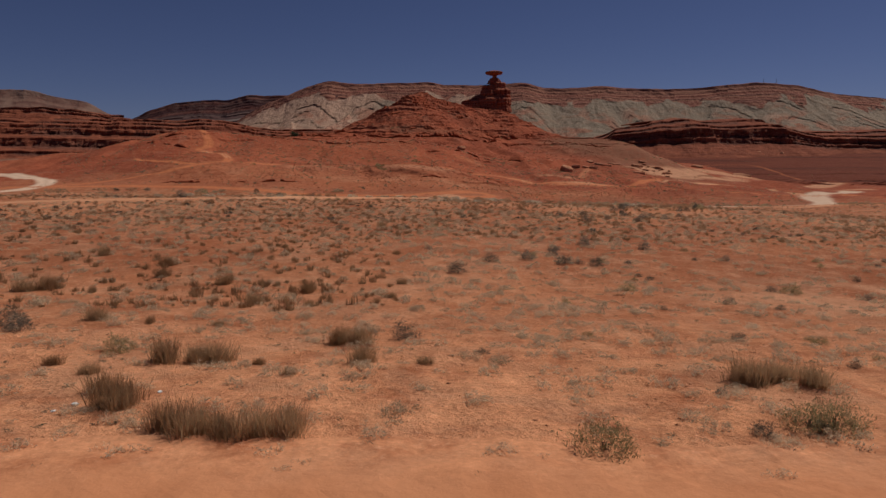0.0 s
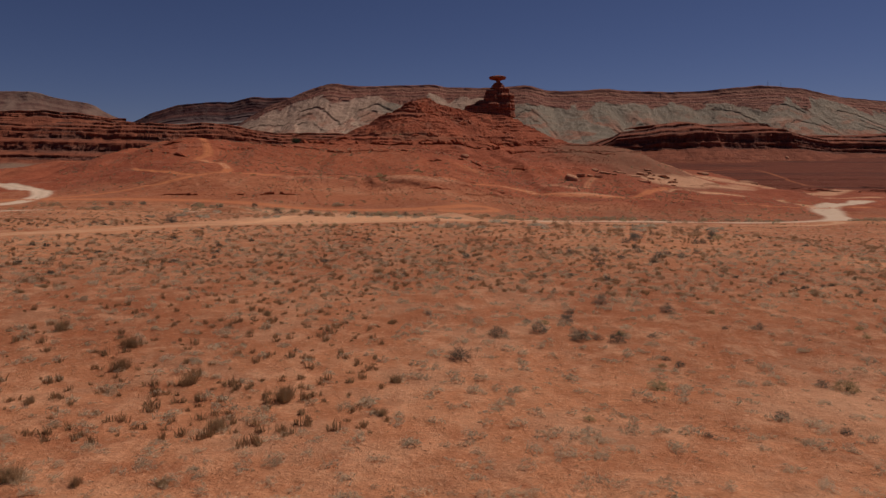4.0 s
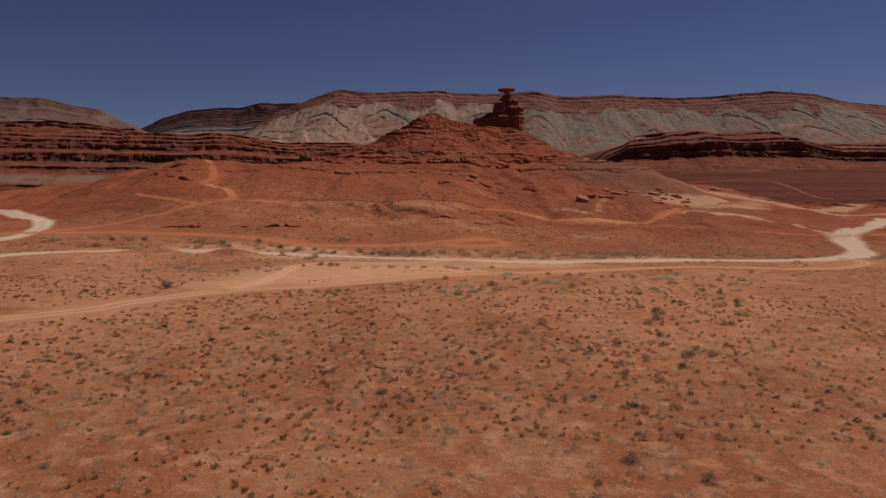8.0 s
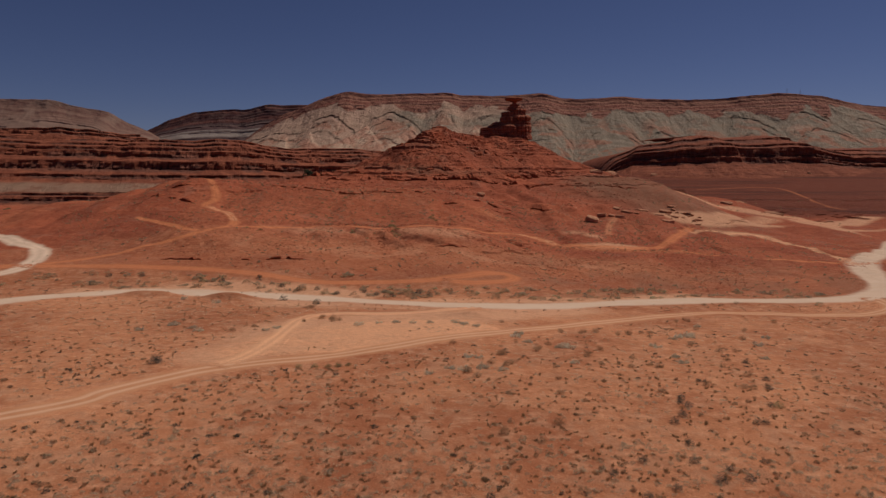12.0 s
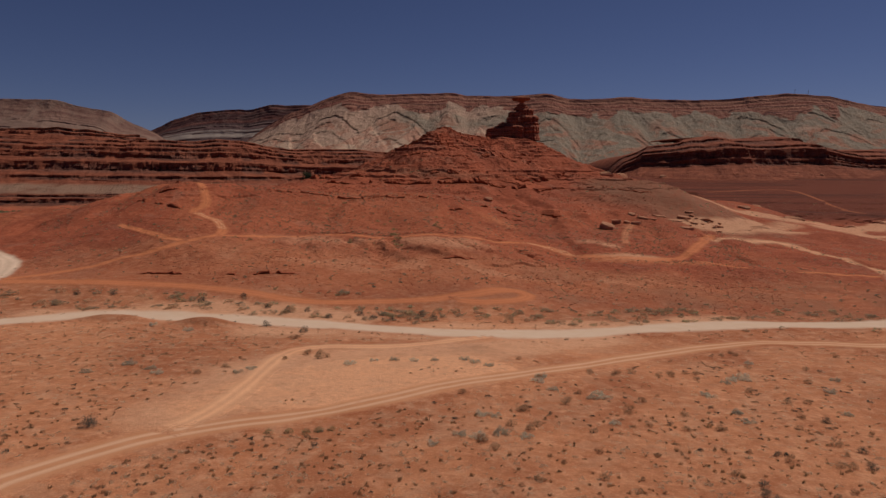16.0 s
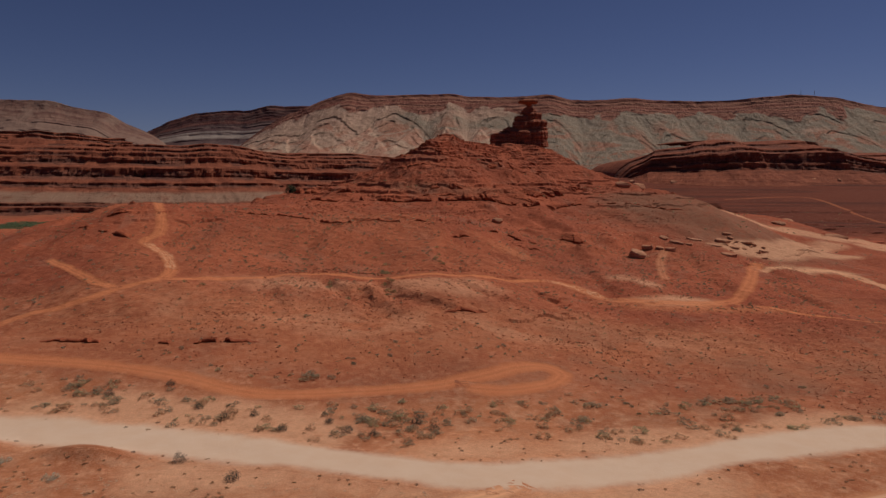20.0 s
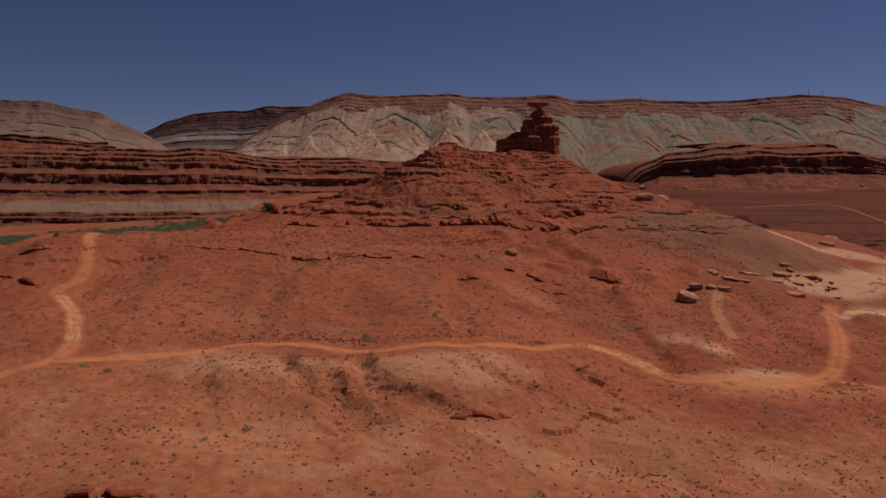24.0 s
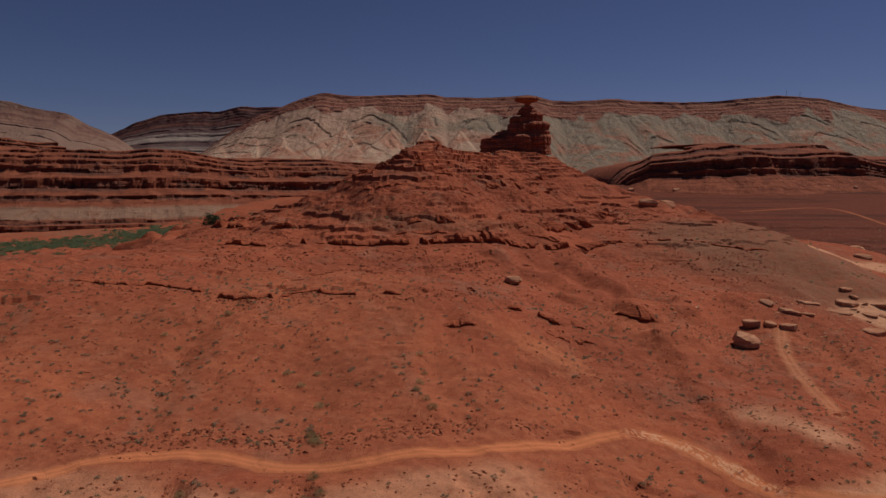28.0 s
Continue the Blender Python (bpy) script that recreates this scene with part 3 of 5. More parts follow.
def zones(x, y, z):
    """How much of hill rock, bedding, grey shale and pale sand there is at a place."""
    wob = 14 * grain(x, y, 30, 201) + 6 * grain(x, y, 9, 202)
    hill = (0.55 * step(205, 235, y + 0.5 * wob) + 0.45 * step(276, 296, y + 0.7 * wob + 0.12 * np.maximum(-x - 50, 0))) * step(200, 226, y + 0.5 * wob - 0.12 * np.abs(x - 10))
    hill = np.maximum(hill, np.exp(-(((x - 212) / 26) ** 2 + ((y - 452) / 24) ** 2)))
    glow = step(0, 14, 15 - np.hypot(((x - 12) * 0.82 - (y - 357) * 0.57) / 2.2, ((x - 12) * 0.57 + (y - 357) * 0.82)) + 0.5 * wob)
    glow = np.maximum(glow, step(0, 10, 11 - np.abs(y - 306 - 0.004 * (x - 62) ** 2) + 0.4 * wob) * step(25, 45, x) * (1 - step(95, 115, x)))
    glow = np.maximum(glow, 0.28 * step(0.0, 0.45, grain(x + 0.2 * y, y * 0.3, 24, 207)) * (1 - step(385, 415, y)))
    glow = np.maximum(glow, 0.5 * step(232, 246, y + wob) * (1 - step(268, 290, y + wob)) * (1 - step(60, 110, np.abs(x))))
    glow = glow * step(215, 235, y)
    beds = np.maximum(step(26, 36, z) * hill * (1 - step(800, 840, y)), step(180, 260, x) * step(520, 640, y)) + 0.75 * step(850, 950, y) * (1 - step(180, 260, x))
    grey = step(0, 26, 58 - np.hypot((x - 130) / 1.3, (y - 474) / 1.25) + 0.9 * wob)
    grey = np.maximum(grey, 0.55 * step(208, 222, y + 0.5 * wob) * (1 - step(255, 290, y + wob)) * step(-20, 15, x + wob) * step(-0.5, 0.3, rough(x, y, 16, 215, 3)))
    grey = np.maximum(grey, 0.6 * step(0, 20, 26 - np.abs(y - 880 - 0.1 * x) + wob) * step(60, 140, -x))
    grey = np.maximum(grey, 0.55 * step(0, 3, 3.2 - np.abs(z - 27.5 + 0.05 * (x + 20)) + 0.12 * wob) * step(425, 440, y) * (1 - step(500, 520, y)) * step(-110, -90, x))
    pale = 0.0
    for line, wide in SANDS:
        pale = np.maximum(pale, 0.75 * step(0, 8, wide - off_line(x, y, line) + 0.45 * wob))
    bright = 1.6 * step(0, 6, 15 - np.hypot(((x + 18) * 0.80 + (y - 143) * 0.60) / 2.1, (-(x + 18) * 0.60 + (y - 143) * 0.80) / 0.85) + 0.25 * wob)
    bright = bright + 0.8 * (1 - step(18, 52, y + 9 * grain(x, y, 14, 211))) + 0.35 * step(0.1, 0.7, rough(x, y, 22, 212, 3) + 0.15) * step(60, 75, y) * (1 - step(200, 225, y))
    pale = np.maximum(pale, 0.25 * step(250, 262, y + 0.4 * wob) * (1 - step(268, 278, y + 0.3 * wob)) * (1 - step(50, 90, np.abs(x + 10))) * step(-0.3, 0.3, rough(x, y, 9, 213, 3)))
    pale = np.maximum(pale, 0.55 * step(0.1, 0.5, rough(x, y, 5, 205, 3)) * step(0, 8, 14 - np.hypot((x - 28) / 1.3, y - 36)))
    pale = np.maximum(pale, 0.45 * step(0, 9, 12 - np.abs(y - 294 - 0.1 * np.maximum(x, 0)) + 0.5 * wob) * step(-85, -50, x) * (1 - step(26, 44, x)) * step(-2.4, 0.8, z - 2.6 - 0.3 * grain(x, y, 4, 209)))
    p, q = (x + 18) * 0.80 + (y - 143) * 0.60, -(x + 18) * 0.60 + (y - 143) * 0.80
    pale = np.maximum(pale * (1 - 0.5 * step(0, 7, 16 - np.hypot(p / 2.1, q / 0.85))), 0.5 * step(0, 7, 16 - np.hypot(p / 2.1, q / 0.85) + 0.25 * wob))
    return ("bright", bright), ("strata", step(170, 240, x + wob) * step(590, 690, y + wob)), ("glow", glow), ("hill", hill), ("beds", beds), ("grey", grey), ("pale", pale)


def spread(*runs):
    return np.concatenate([np.arange(a, b, d) for a, b, d in runs])


def build_ground():
    ys = np.concatenate([[-3000, -900, -300, -120, -60, -30, -15, -8, -3], spread((0, 30, 0.3), (30, 60, 0.5), (60, 215, 0.9), (215, 345, 0.7), (345, 430, 1.0), (430, 500, 0.75), (500, 640, 0.6), (640, 740, 0.9), (740, 800, 1.8), (800, 1300, 5), (1300, 2400, 40), (2400, 4901, 250))])
    u = np.linspace(-1, 1, 561)
    u = np.sign(u) * np.abs(u) ** 1.35
    u = np.concatenate([[-9, -3.5, -1.8, -1.3], u, [1.3, 1.8, 3.5, 9]])
    wide = 0.70 * (np.maximum(ys, 0) + 40)
    x, y = u[None] * wide[:, None], np.repeat(ys[:, None], len(u), 1)
    z = height(x, y)
    verts = np.stack([x, y, z], -1).reshape(-1, 3)
    me = sheet("ground", verts, grid_faces(len(ys), len(u)), M_SOIL, zones(x, y, z), False)
    return tagged(new("ground", me), "red desert soil and eroded sandstone hill slopes", "ground", kind="structure")


ground = build_ground()
from mathutils.bvhtree import BVHTree  # noqa: E402

_me = ground.data
_co = np.zeros(len(_me.vertices) * 3, np.float32)
_me.vertices.foreach_get("co", _co)
_fa = np.zeros(len(_me.polygons) * 4, np.int32)
_me.polygons.foreach_get("vertices", _fa)
LAND = BVHTree.FromPolygons(_co.reshape(-1, 3).tolist(), _fa.reshape(-1, 4).tolist())


def floor_at(x, y):
    hit = LAND.ray_cast(Vector((x, y, 900.0)), Vector((0, 0, -1)))[0]
    return hit.z if hit else float(height(x, y))


def curve_through(points, every):
    """A smooth line through points, sampled at even steps."""
    p = np.array(points, float)
    p = np.vstack([2 * p[0] - p[1], p, 2 * p[-1] - p[-2]])
    out = []
    for a, b, c, d in zip(p, p[1:], p[2:], p[3:]):
        count = max(2, int(np.hypot(*(c - b)) / every))
        t = np.linspace(0, 1, count, endpoint=False)[:, None]
        out.append(0.5 * (2 * b + (c - a) * t + (2 * a - 5 * b + 4 * c - d) * t**2 + (3 * b - a - 3 * c + d) * t**3))
    return np.vstack(out + [p[-2:-1]])


def build_road(name, label, points, wide, material, cell=1.0, ruts=1.0):
    line = curve_through(points, cell)
    go = np.gradient(line, axis=0)
    go /= np.hypot(*go.T)[:, None]
    side = np.stack([go[:, 1], -go[:, 0]], 1)
    along = np.arange(len(line)) * cell
    w = wide * (1 + 0.22 * grain(along, 0 * along, 25, 301) + 0.1 * grain(along, 0 * along, 6, 302))
    if name == "road_main":
        w = w * (1 + 0.35 * step(15, 50, -line[:, 0]) * (1 - step(88, 100, -line[:, 0])))
    cols = max(9, int(wide * 2 / cell) | 1)
    across = np.linspace(-1.7, 1.7, cols)
    xy = line[:, None] + side[:, None] * (across[None, :, None] * w[:, None, None] / 2)
    z = np.array([[floor_at(px, py) for px, py in row] for row in xy])
    on = np.clip((1.65 - np.abs(across)) / 1.1, 0, 1)[None] * np.ones_like(z)
    ends = np.clip(np.minimum(along, along[::-1]) / (wide * 1.2), 0, 1)[:, None]
    rut = np.exp(-((np.abs(across) - 0.45) / 0.16) ** 2)[None] * np.ones_like(z) * ruts
    lift = np.where(np.abs(across) > 1.55, -0.12, 0.045)[None]
    verts = np.concatenate([xy, (z + lift)[..., None]], -1).reshape(-1, 3)
    x, y = xy[..., 0], xy[..., 1]
    me = sheet(name, verts, grid_faces(*z.shape), material, (*zones(x, y, z), ("road", on * ends), ("rut", rut)), False)
    return tagged(new(name, me), label, "road", kind="structure")


ROUTES = {
    "main": ((-116, 150), (-107, 169), (-101, 180), (-94, 188.5), (-86, 197), (-73, 198.5), (-57, 196), (-43, 194), (-28, 191.2), (-14, 187.8), (-3, 185.3), (9, 187.5), (22, 192), (36, 199.2), (52, 205.8), (68, 211), (90, 213), (104, 214.5), (116, 220), (131, 236), (142, 260), (158, 295), (180, 325), (214, 370), (250, 420), (300, 500)),
    "near": ((-75, 74), (-60, 89), (-47.3, 100.5), (-44.8, 105.7), (-41, 112), (-36, 118), (-29, 123), (-20.7, 127.5), (-12, 134.5), (-3.8, 142), (7, 150), (19, 159.5), (30, 168.5), (43, 178), (54, 184.5), (63, 188), (74, 188.8), (86, 188), (100, 190), (111, 200), (116, 218)),
    "pull": ((-36, 119), (-33.5, 127), (-32.5, 138), (-32.5, 149), (-32.2, 158), (-30, 164.3), (-25, 167), (-20.5, 167), (-12, 169.5), (-4, 175.5), (5, 183)),
    "bend": ((-220, 312), (-185, 295), (-168, 280.5), (-154, 270), (-143, 253), (-137.5, 237), (-137, 225), (-150, 208), (-175, 190)),
    "loop": ((-150, 236), (-108.6, 233.4), (-94.7, 232.1), (-81, 230.4), (-67, 227.4), (-57, 224.1), (-47, 219.8), (-37.5, 218.6), (-24, 222), (-10, 226), (1, 232.5), (7.6, 238), (14, 240.5), (17.2, 237), (13, 230.5), (4.4, 226), (-5.3, 226)),
    "ridge": ((-150, 228), (-118.6, 248.4), (-111, 260), (-100, 268.6), (-95.8, 276.6), (-90, 284), (-88.8, 290), (-91, 299), (-103.6, 319.6), (-114.8, 333), (-113.5, 342), (-117, 353), (-126.5, 372), (-135, 392)),
    "climb": ((-89.5, 295), (-92, 300.5), (-97, 310), (-104, 320.5), (-114, 332)),
    "cross": ((-89, 286), (-81.5, 289.5), (-74, 293.5), (-66, 298.5), (-57, 305.5), (-43, 307.8), (-32, 305.5), (-21.3, 304.5), (-13, 307.5), (-3, 311), (8, 317.5), (20.5, 327), (27, 328.6)),
    "bowl": ((24, 328.5), (31, 327.5), (37.5, 320.5), (44, 312.5), (54.6, 308.5), (69, 311), (82.4, 319.7), (95.5, 338.5), (108.5, 364.7), (117, 384.5), (128, 405)),
    "spur": ((-138.7, 316), (-124.8, 303), (-108, 285), (-96, 276)),
}
build_road("road_main", "pale graded dirt road crossing the desert below the hill", ROUTES["main"], 8.4, M_MAIN, 1.0, 0.0)
build_road("road_near", "sandy two-track dirt road with a wide worn pull-out", ROUTES["near"], 4.2, M_NEAR, 0.45)
build_road("road_pull_out", "curving sandy wheel track round the pull-out", ROUTES["pull"], 3.4, M_PULL, 0.7)
build_road("road_foreground", "red dirt verge with faint tyre marks", ((-60, 6.2), (-20, 7.6), (0, 8.2), (15, 8.6), (60, 11)), 7.4, M_VERGE, 0.4, 1.0)
build_road("track_bend", "pale dirt bend curving behind a low rise", ROUTES["bend"], 6.0, M_MAIN)
build_road("track_loop", "orange wheel track ending in a turning loop", ROUTES["loop"], 4.4, M_TRACK, 0.8)
build_road("track_ridge", "worn vehicle track climbing over the red ridge", ROUTES["ridge"], 3.4, M_TRACK, 0.6)
build_road("track_climb", "pale worn stretch of the climbing track", ROUTES["climb"], 2.8, M_PULL, 0.4)
build_road("track_cross", "red dirt track across the foot of the butte", ROUTES["cross"], 2.8, M_TRACK, 0.6)
build_road("track_bowl", "orange dirt track dipping through a sandy bowl", ROUTES["bowl"], 4.4, M_TRACK, 0.7)
build_road("track_bowl_pale", "pale worn stretch of the track above the bowl", ((22, 328.3), (28, 328.6), (34, 325), (38, 320), (45, 312)), 3.0, M_PULL, 0.5)
build_road("track_spur", "short red spur track", ROUTES["spur"], 2.8, M_TRACK, 0.7)
build_road("track_slabs", "narrow pale path between rock slabs", ((68, 338), (71, 353), (76, 375), (80, 388), (86, 401)), 3.2, M_PATH, 0.8)
build_road("track_east", "faint red track running east", ((82, 319.5), (89, 313.5), (96, 309.8), (110, 301.7), (128, 296.5), (170, 300), (230, 330)), 3.0, M_TRACK)
build_road("track_sand", "pale sandy track between the slabs and the wash", ((118, 385), (134, 396.7), (152, 403.5), (163, 400), (166, 380), (163, 361), (160, 335), (158, 310), (153, 290)), 4.4, M_PULL, 0.8)
build_road("track_far", "pale track on the far red slope", ((330, 1000), (429, 1035), (453, 1010), (436, 909), (424, 850), (420, 780)), 4.0, M_CROSS, 3.0)


# ---- ledges of harder rock that jut from the slope ----
def build_ledge(points, tall, seed, keep=0.0):
    line = curve_through(points, 0.45)
    go = np.gradient(line, axis=0)
    go /= np.hypot(*go.T)[:, None]
    out = np.stack([go[:, 1], -go[:, 0]], 1)
    s = np.arange(len(line)) * 0.45
    tall = tall * 0.85
    on = step(-0.25, 0.2, 0.8 * grain(s, 0 * s, 8, seed) + 0.7 * grain(s, 0 * s, 2.4, seed + 1) + 0.6 * keep)
    on = on * np.clip(np.minimum(s, s[-1] - s) / 3, 0, 1)
    on = on * (blocky(s, 0 * s, 2.6, 1, seed + 7) > -0.55 - 0.5 * keep)
    high = tall * on * (0.75 + 0.2 * grain(s, 0 * s, 5, seed + 2) + 0.4 * blocky(s, 0 * s, 1.7, 1, seed + 3))
    jut = 0.35 * grain(s, 0 * s, 9, seed + 4) + 0.45 * blocky(s, 0 * s, 1.9, 1, seed + 5)
    section = np.array(((-4.2, -0.12), (-2.2, 0.42), (-0.5, 0.72), (0.05, 0.62), (0.22, 0.42), (0.10, 0.24), (-0.1, 0.10), (-0.12, -0.25)))
    d = section[None, :, 0] * (tall * 0.9 * (0.4 + 0.6 * on))[:, None] + jut[:, None]
    d = d + 0.12 * tall * grain(s[:, None] + 0 * d, 0 * d + np.arange(8)[None] * 1.7, 1.1, seed + 6)
    xy = line[:, None] + out[:, None] * d[..., None]
    lip = np.array([floor_at(*p) for p in line + out * jut[:, None]])
    z = np.array([[floor_at(px, py) for px, py in row] for row in xy])
    base = np.where(section[None, :, 0] < -0.4, z, lip[:, None])
    z = base + section[None, :, 1] * high[:, None] * 1.6 - 0.10
    verts = np.concatenate([xy, z[..., None]], -1).reshape(-1, 3)
    me = sheet("rock_ledge", verts, grid_faces(len(line), 8), M_LEDGE)
    return tagged(new("rock_ledge", me), "jutting red sandstone ledge with a shaded underside", "rock ledge", kind="structure")


for n, (points, tall, keep) in enumerate((
        (((-80, 431), (-67, 433), (-53, 435), (-38, 435), (-27, 437), (-16, 437), (-7, 440), (4, 441), (13, 444), (26, 448), (37, 452), (50, 470), (60, 478)), 1.8, 0.45),
        (((40, 462), (56, 476), (71, 481), (83, 478), (100, 471), (114, 468)), 1.0, 0.2), (((-13, 440), (-2, 440.5), (8, 442), (17, 445)), 3.0, 0.8),
        (((-100, 482), (-92, 480), (-84, 476)), 2.4, 0.7), (((-70, 457), (-60, 460), (-54, 464)), 2.2, 0.6), (((-24, 453), (-9, 456), (3, 463), (16, 462), (22, 465)), 1.4, 0.1), (((29, 465), (38, 478), (45, 492), (56, 500)), 2.4, 0.6),
        (((20, 460), (31, 457), (34, 461)), 1.7, 0.6), (((-27, 446), (-5, 450), (14, 453)), 0.9, 0.0), (((-96, 371), (-84, 374), (-76, 375), (-64, 372), (-57, 371), (-48, 373), (-40, 375), (-28, 373), (-17, 374), (-8, 380), (3, 388)), 0.95, 0.5), (((-141, 357), (-134, 357), (-128, 359), (-121, 362)), 1.4, 0.5), (((-150, 350), (-138, 341), (-128, 337), (-120, 335)), 1.3, 0.3), (((-9, 273), (-5, 273.5), (0, 274.5), (4, 276)), 0.8, 0.6),
        (((6, 377), (13, 376), (19, 376), (27, 378)), 1.5, 0.4), (((-9, 362), (-4, 362), (0, 363.5)), 1.3, 0.6), (((38, 397), (43, 391.5), (49, 393)), 2.4, 0.7), (((12, 370), (20, 367), (28, 369)), 0.8, 0.2),
        (((-98, 243), (-90, 243), (-82, 243)), 0.8, 0.3), (((-74, 242), (-67, 242), (-58, 243), (-48, 244)), 0.8, 0.3), (((-33, 237), (-25, 238)), 0.45, 0.1), (((58, 512), (68, 530), (72, 548)), 2.0, 0.5),
        (((-50, 490), (-34, 484), (-12, 486), (8, 494)), 1.0, 0.0), (((-40, 500), (-22, 497), (0, 506)), 1.2, 0.1), (((14, 520), (26, 533), (40, 556), (52, 590)), 1.6, 0.3), (((10, 512), (30, 526), (48, 556)), 1.2, 0.1),
        (((30, 560), (44, 590), (56, 640)), 1.7, 0.2),
        (((-46, 512), (-34, 505), (-16, 507), (-4, 515)), 1.5, 0.3))):
    build_ledge(points, tall, 2000 + 10 * n, keep)


# ---- the banded ridge on the skyline ----
def build_ridge(name, label, crest, far, near, edges, seed, material, arch=1.0, treads=6.0, foot=-10.0, rows=190, step_x=4.5):
    """A ridge with level beds along its top and, below, flatirons between the given edges: arches of beds that dip off the ridge."""
    line = np.array(crest, float)
    x = np.arange(line[0, 0], line[-1, 0], step_x)
    top = np.interp(x, *line.T)
    top = np.convolve(np.pad(top, 5, mode="edge"), np.ones(11) / 11, "valid") + 1.6 * rough(x, 0 * x, 50, seed, 3)
    v = np.linspace(0, 1, rows)[:, None]
    tall = (top - foot)[None]
    X, V = np.repeat(x[None], rows, 0), np.repeat(v, len(x), 1)
    e = np.array(edges, float)
    bent = X + 30 * grain(X, V * 300, 140, seed + 12) + 50 * (V - 0.5) * grain(X, 0 * X, 300, seed + 13)
    k = np.clip(np.searchsorted(e, bent) - 1, 0, len(e) - 2)
    t = 2 * (bent - e[k]) / (e[k + 1] - e[k]) - 1
    bulge = 0.5 + 0.5 * grain(k, 0 * k, 0.7, seed + 3)
    low = step(0.09, 0.22, V + 0.09 * grain(X, V * 500, 210, seed + 8) + 0.06 * rough(X, V * 500, 70, seed + 18, 4, 0.6) - 0.09 * np.abs(t) + 0.13 * (1 - step(-700, -420, X)))
    low = low * arch
    bed = V + 0.02 * grain(X, V * 300, 160, seed + 4) - low * (0.17 + 0.16 * bulge) * t * t + low * 0.030 * rough(X, V * 300, 60, seed + 9, 5, 0.65)
    out = V**1.2 * (far - near) + low * (1 - t * t) * 18 * (0.4 + bulge) - low * 12
    # level ledges high up; a few strong ledges round the arches
    saw = V * tall / 17 + 0.35 * grain(X, V * 300, 240, seed + 5)
    saw = saw - np.floor(saw)
    out = out + treads * (1 - low) * (step(0.0, 0.2, saw) - saw)
    # ledge masks the painted shade and varnish; out cuts the real step
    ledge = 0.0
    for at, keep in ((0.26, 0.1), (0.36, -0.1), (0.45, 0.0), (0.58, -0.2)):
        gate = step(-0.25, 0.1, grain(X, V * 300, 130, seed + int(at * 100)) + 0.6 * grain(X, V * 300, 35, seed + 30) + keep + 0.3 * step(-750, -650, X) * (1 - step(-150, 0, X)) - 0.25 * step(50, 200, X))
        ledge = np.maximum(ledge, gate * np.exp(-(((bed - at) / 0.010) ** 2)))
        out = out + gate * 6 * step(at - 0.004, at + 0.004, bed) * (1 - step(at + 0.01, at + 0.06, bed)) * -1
    out = out + 4.5 * rough(X, V * tall * 1.5, 70, seed + 7, 4, 0.6) - low * 4 * (1 - step(0, 0.3, np.abs(grain(X + 20 * grain(X, V * 300, 60, seed + 14), V * 60, 45, seed + 15))))
    # facets like leaning triangles along the foot of the flatirons
    tri = np.abs((X / 170 + 0.3 * grain(X, 0 * X, 200, seed + 20)) % 1 - 0.5) * 2
    facet = step(0, 0.025, V - 0.40 - 0.26 * tri - 0.05 * grain(X, 0 * X, 150, seed + 21)) * arch * (1 - step(100, 400, X))
    out = out + 16 * facet
    Z = foot + tall * (1 - V) ** 1.05
    verts = np.vstack([np.stack([x, np.full_like(x, far + 250), top * 0.55 + 0.45 * foot], -1), np.stack([X, far - out, Z], -1).reshape(-1, 3)])
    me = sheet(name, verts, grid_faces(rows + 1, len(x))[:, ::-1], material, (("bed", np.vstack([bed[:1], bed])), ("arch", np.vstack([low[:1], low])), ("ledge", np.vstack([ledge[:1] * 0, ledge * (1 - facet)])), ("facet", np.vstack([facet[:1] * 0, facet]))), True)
    return tagged(new(name, me), label, "mountain", kind="structure")


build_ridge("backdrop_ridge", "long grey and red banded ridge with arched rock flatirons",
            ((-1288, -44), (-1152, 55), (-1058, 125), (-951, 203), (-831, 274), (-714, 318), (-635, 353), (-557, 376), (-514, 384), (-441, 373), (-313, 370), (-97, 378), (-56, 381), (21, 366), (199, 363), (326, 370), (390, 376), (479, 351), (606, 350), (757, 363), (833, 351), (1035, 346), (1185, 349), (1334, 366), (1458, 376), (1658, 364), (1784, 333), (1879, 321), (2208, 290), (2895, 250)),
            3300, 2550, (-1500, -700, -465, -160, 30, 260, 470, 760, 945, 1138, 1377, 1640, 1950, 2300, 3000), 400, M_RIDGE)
build_ridge("backdrop_mesa", "distant purple and tan layered mesa", ((-2250, 60), (-2030, 155), (-1811, 252), (-1693, 307), (-1560, 347), (-1363, 369), (-1233, 367), (-1102, 402), (-1037, 390), (-891, 396), (-713, 388), (-390, 357), (-233, 340)), 4100, 3500, (-2400, -1900, -1300, -800, -100), 450, M_MESA, 0.05, 5.0, step_x=6)
build_ridge("backdrop_hill", "smooth tan and red hill with layered crest", ((-3900, 400), (-3313, 394), (-2710, 391), (-2410, 389), (-2261, 388), (-2142, 386), (-2025, 351), (-1848, 323), (-1747, 265), (-1660, 231), (-1602, 202), (-1530, 150), (-1400, 60)), 3700, 3000, (-4000, -3300, -2700, -2150, -1750, -1300), 480, M_TANHILL, 0.15, 1.2, step_x=6)


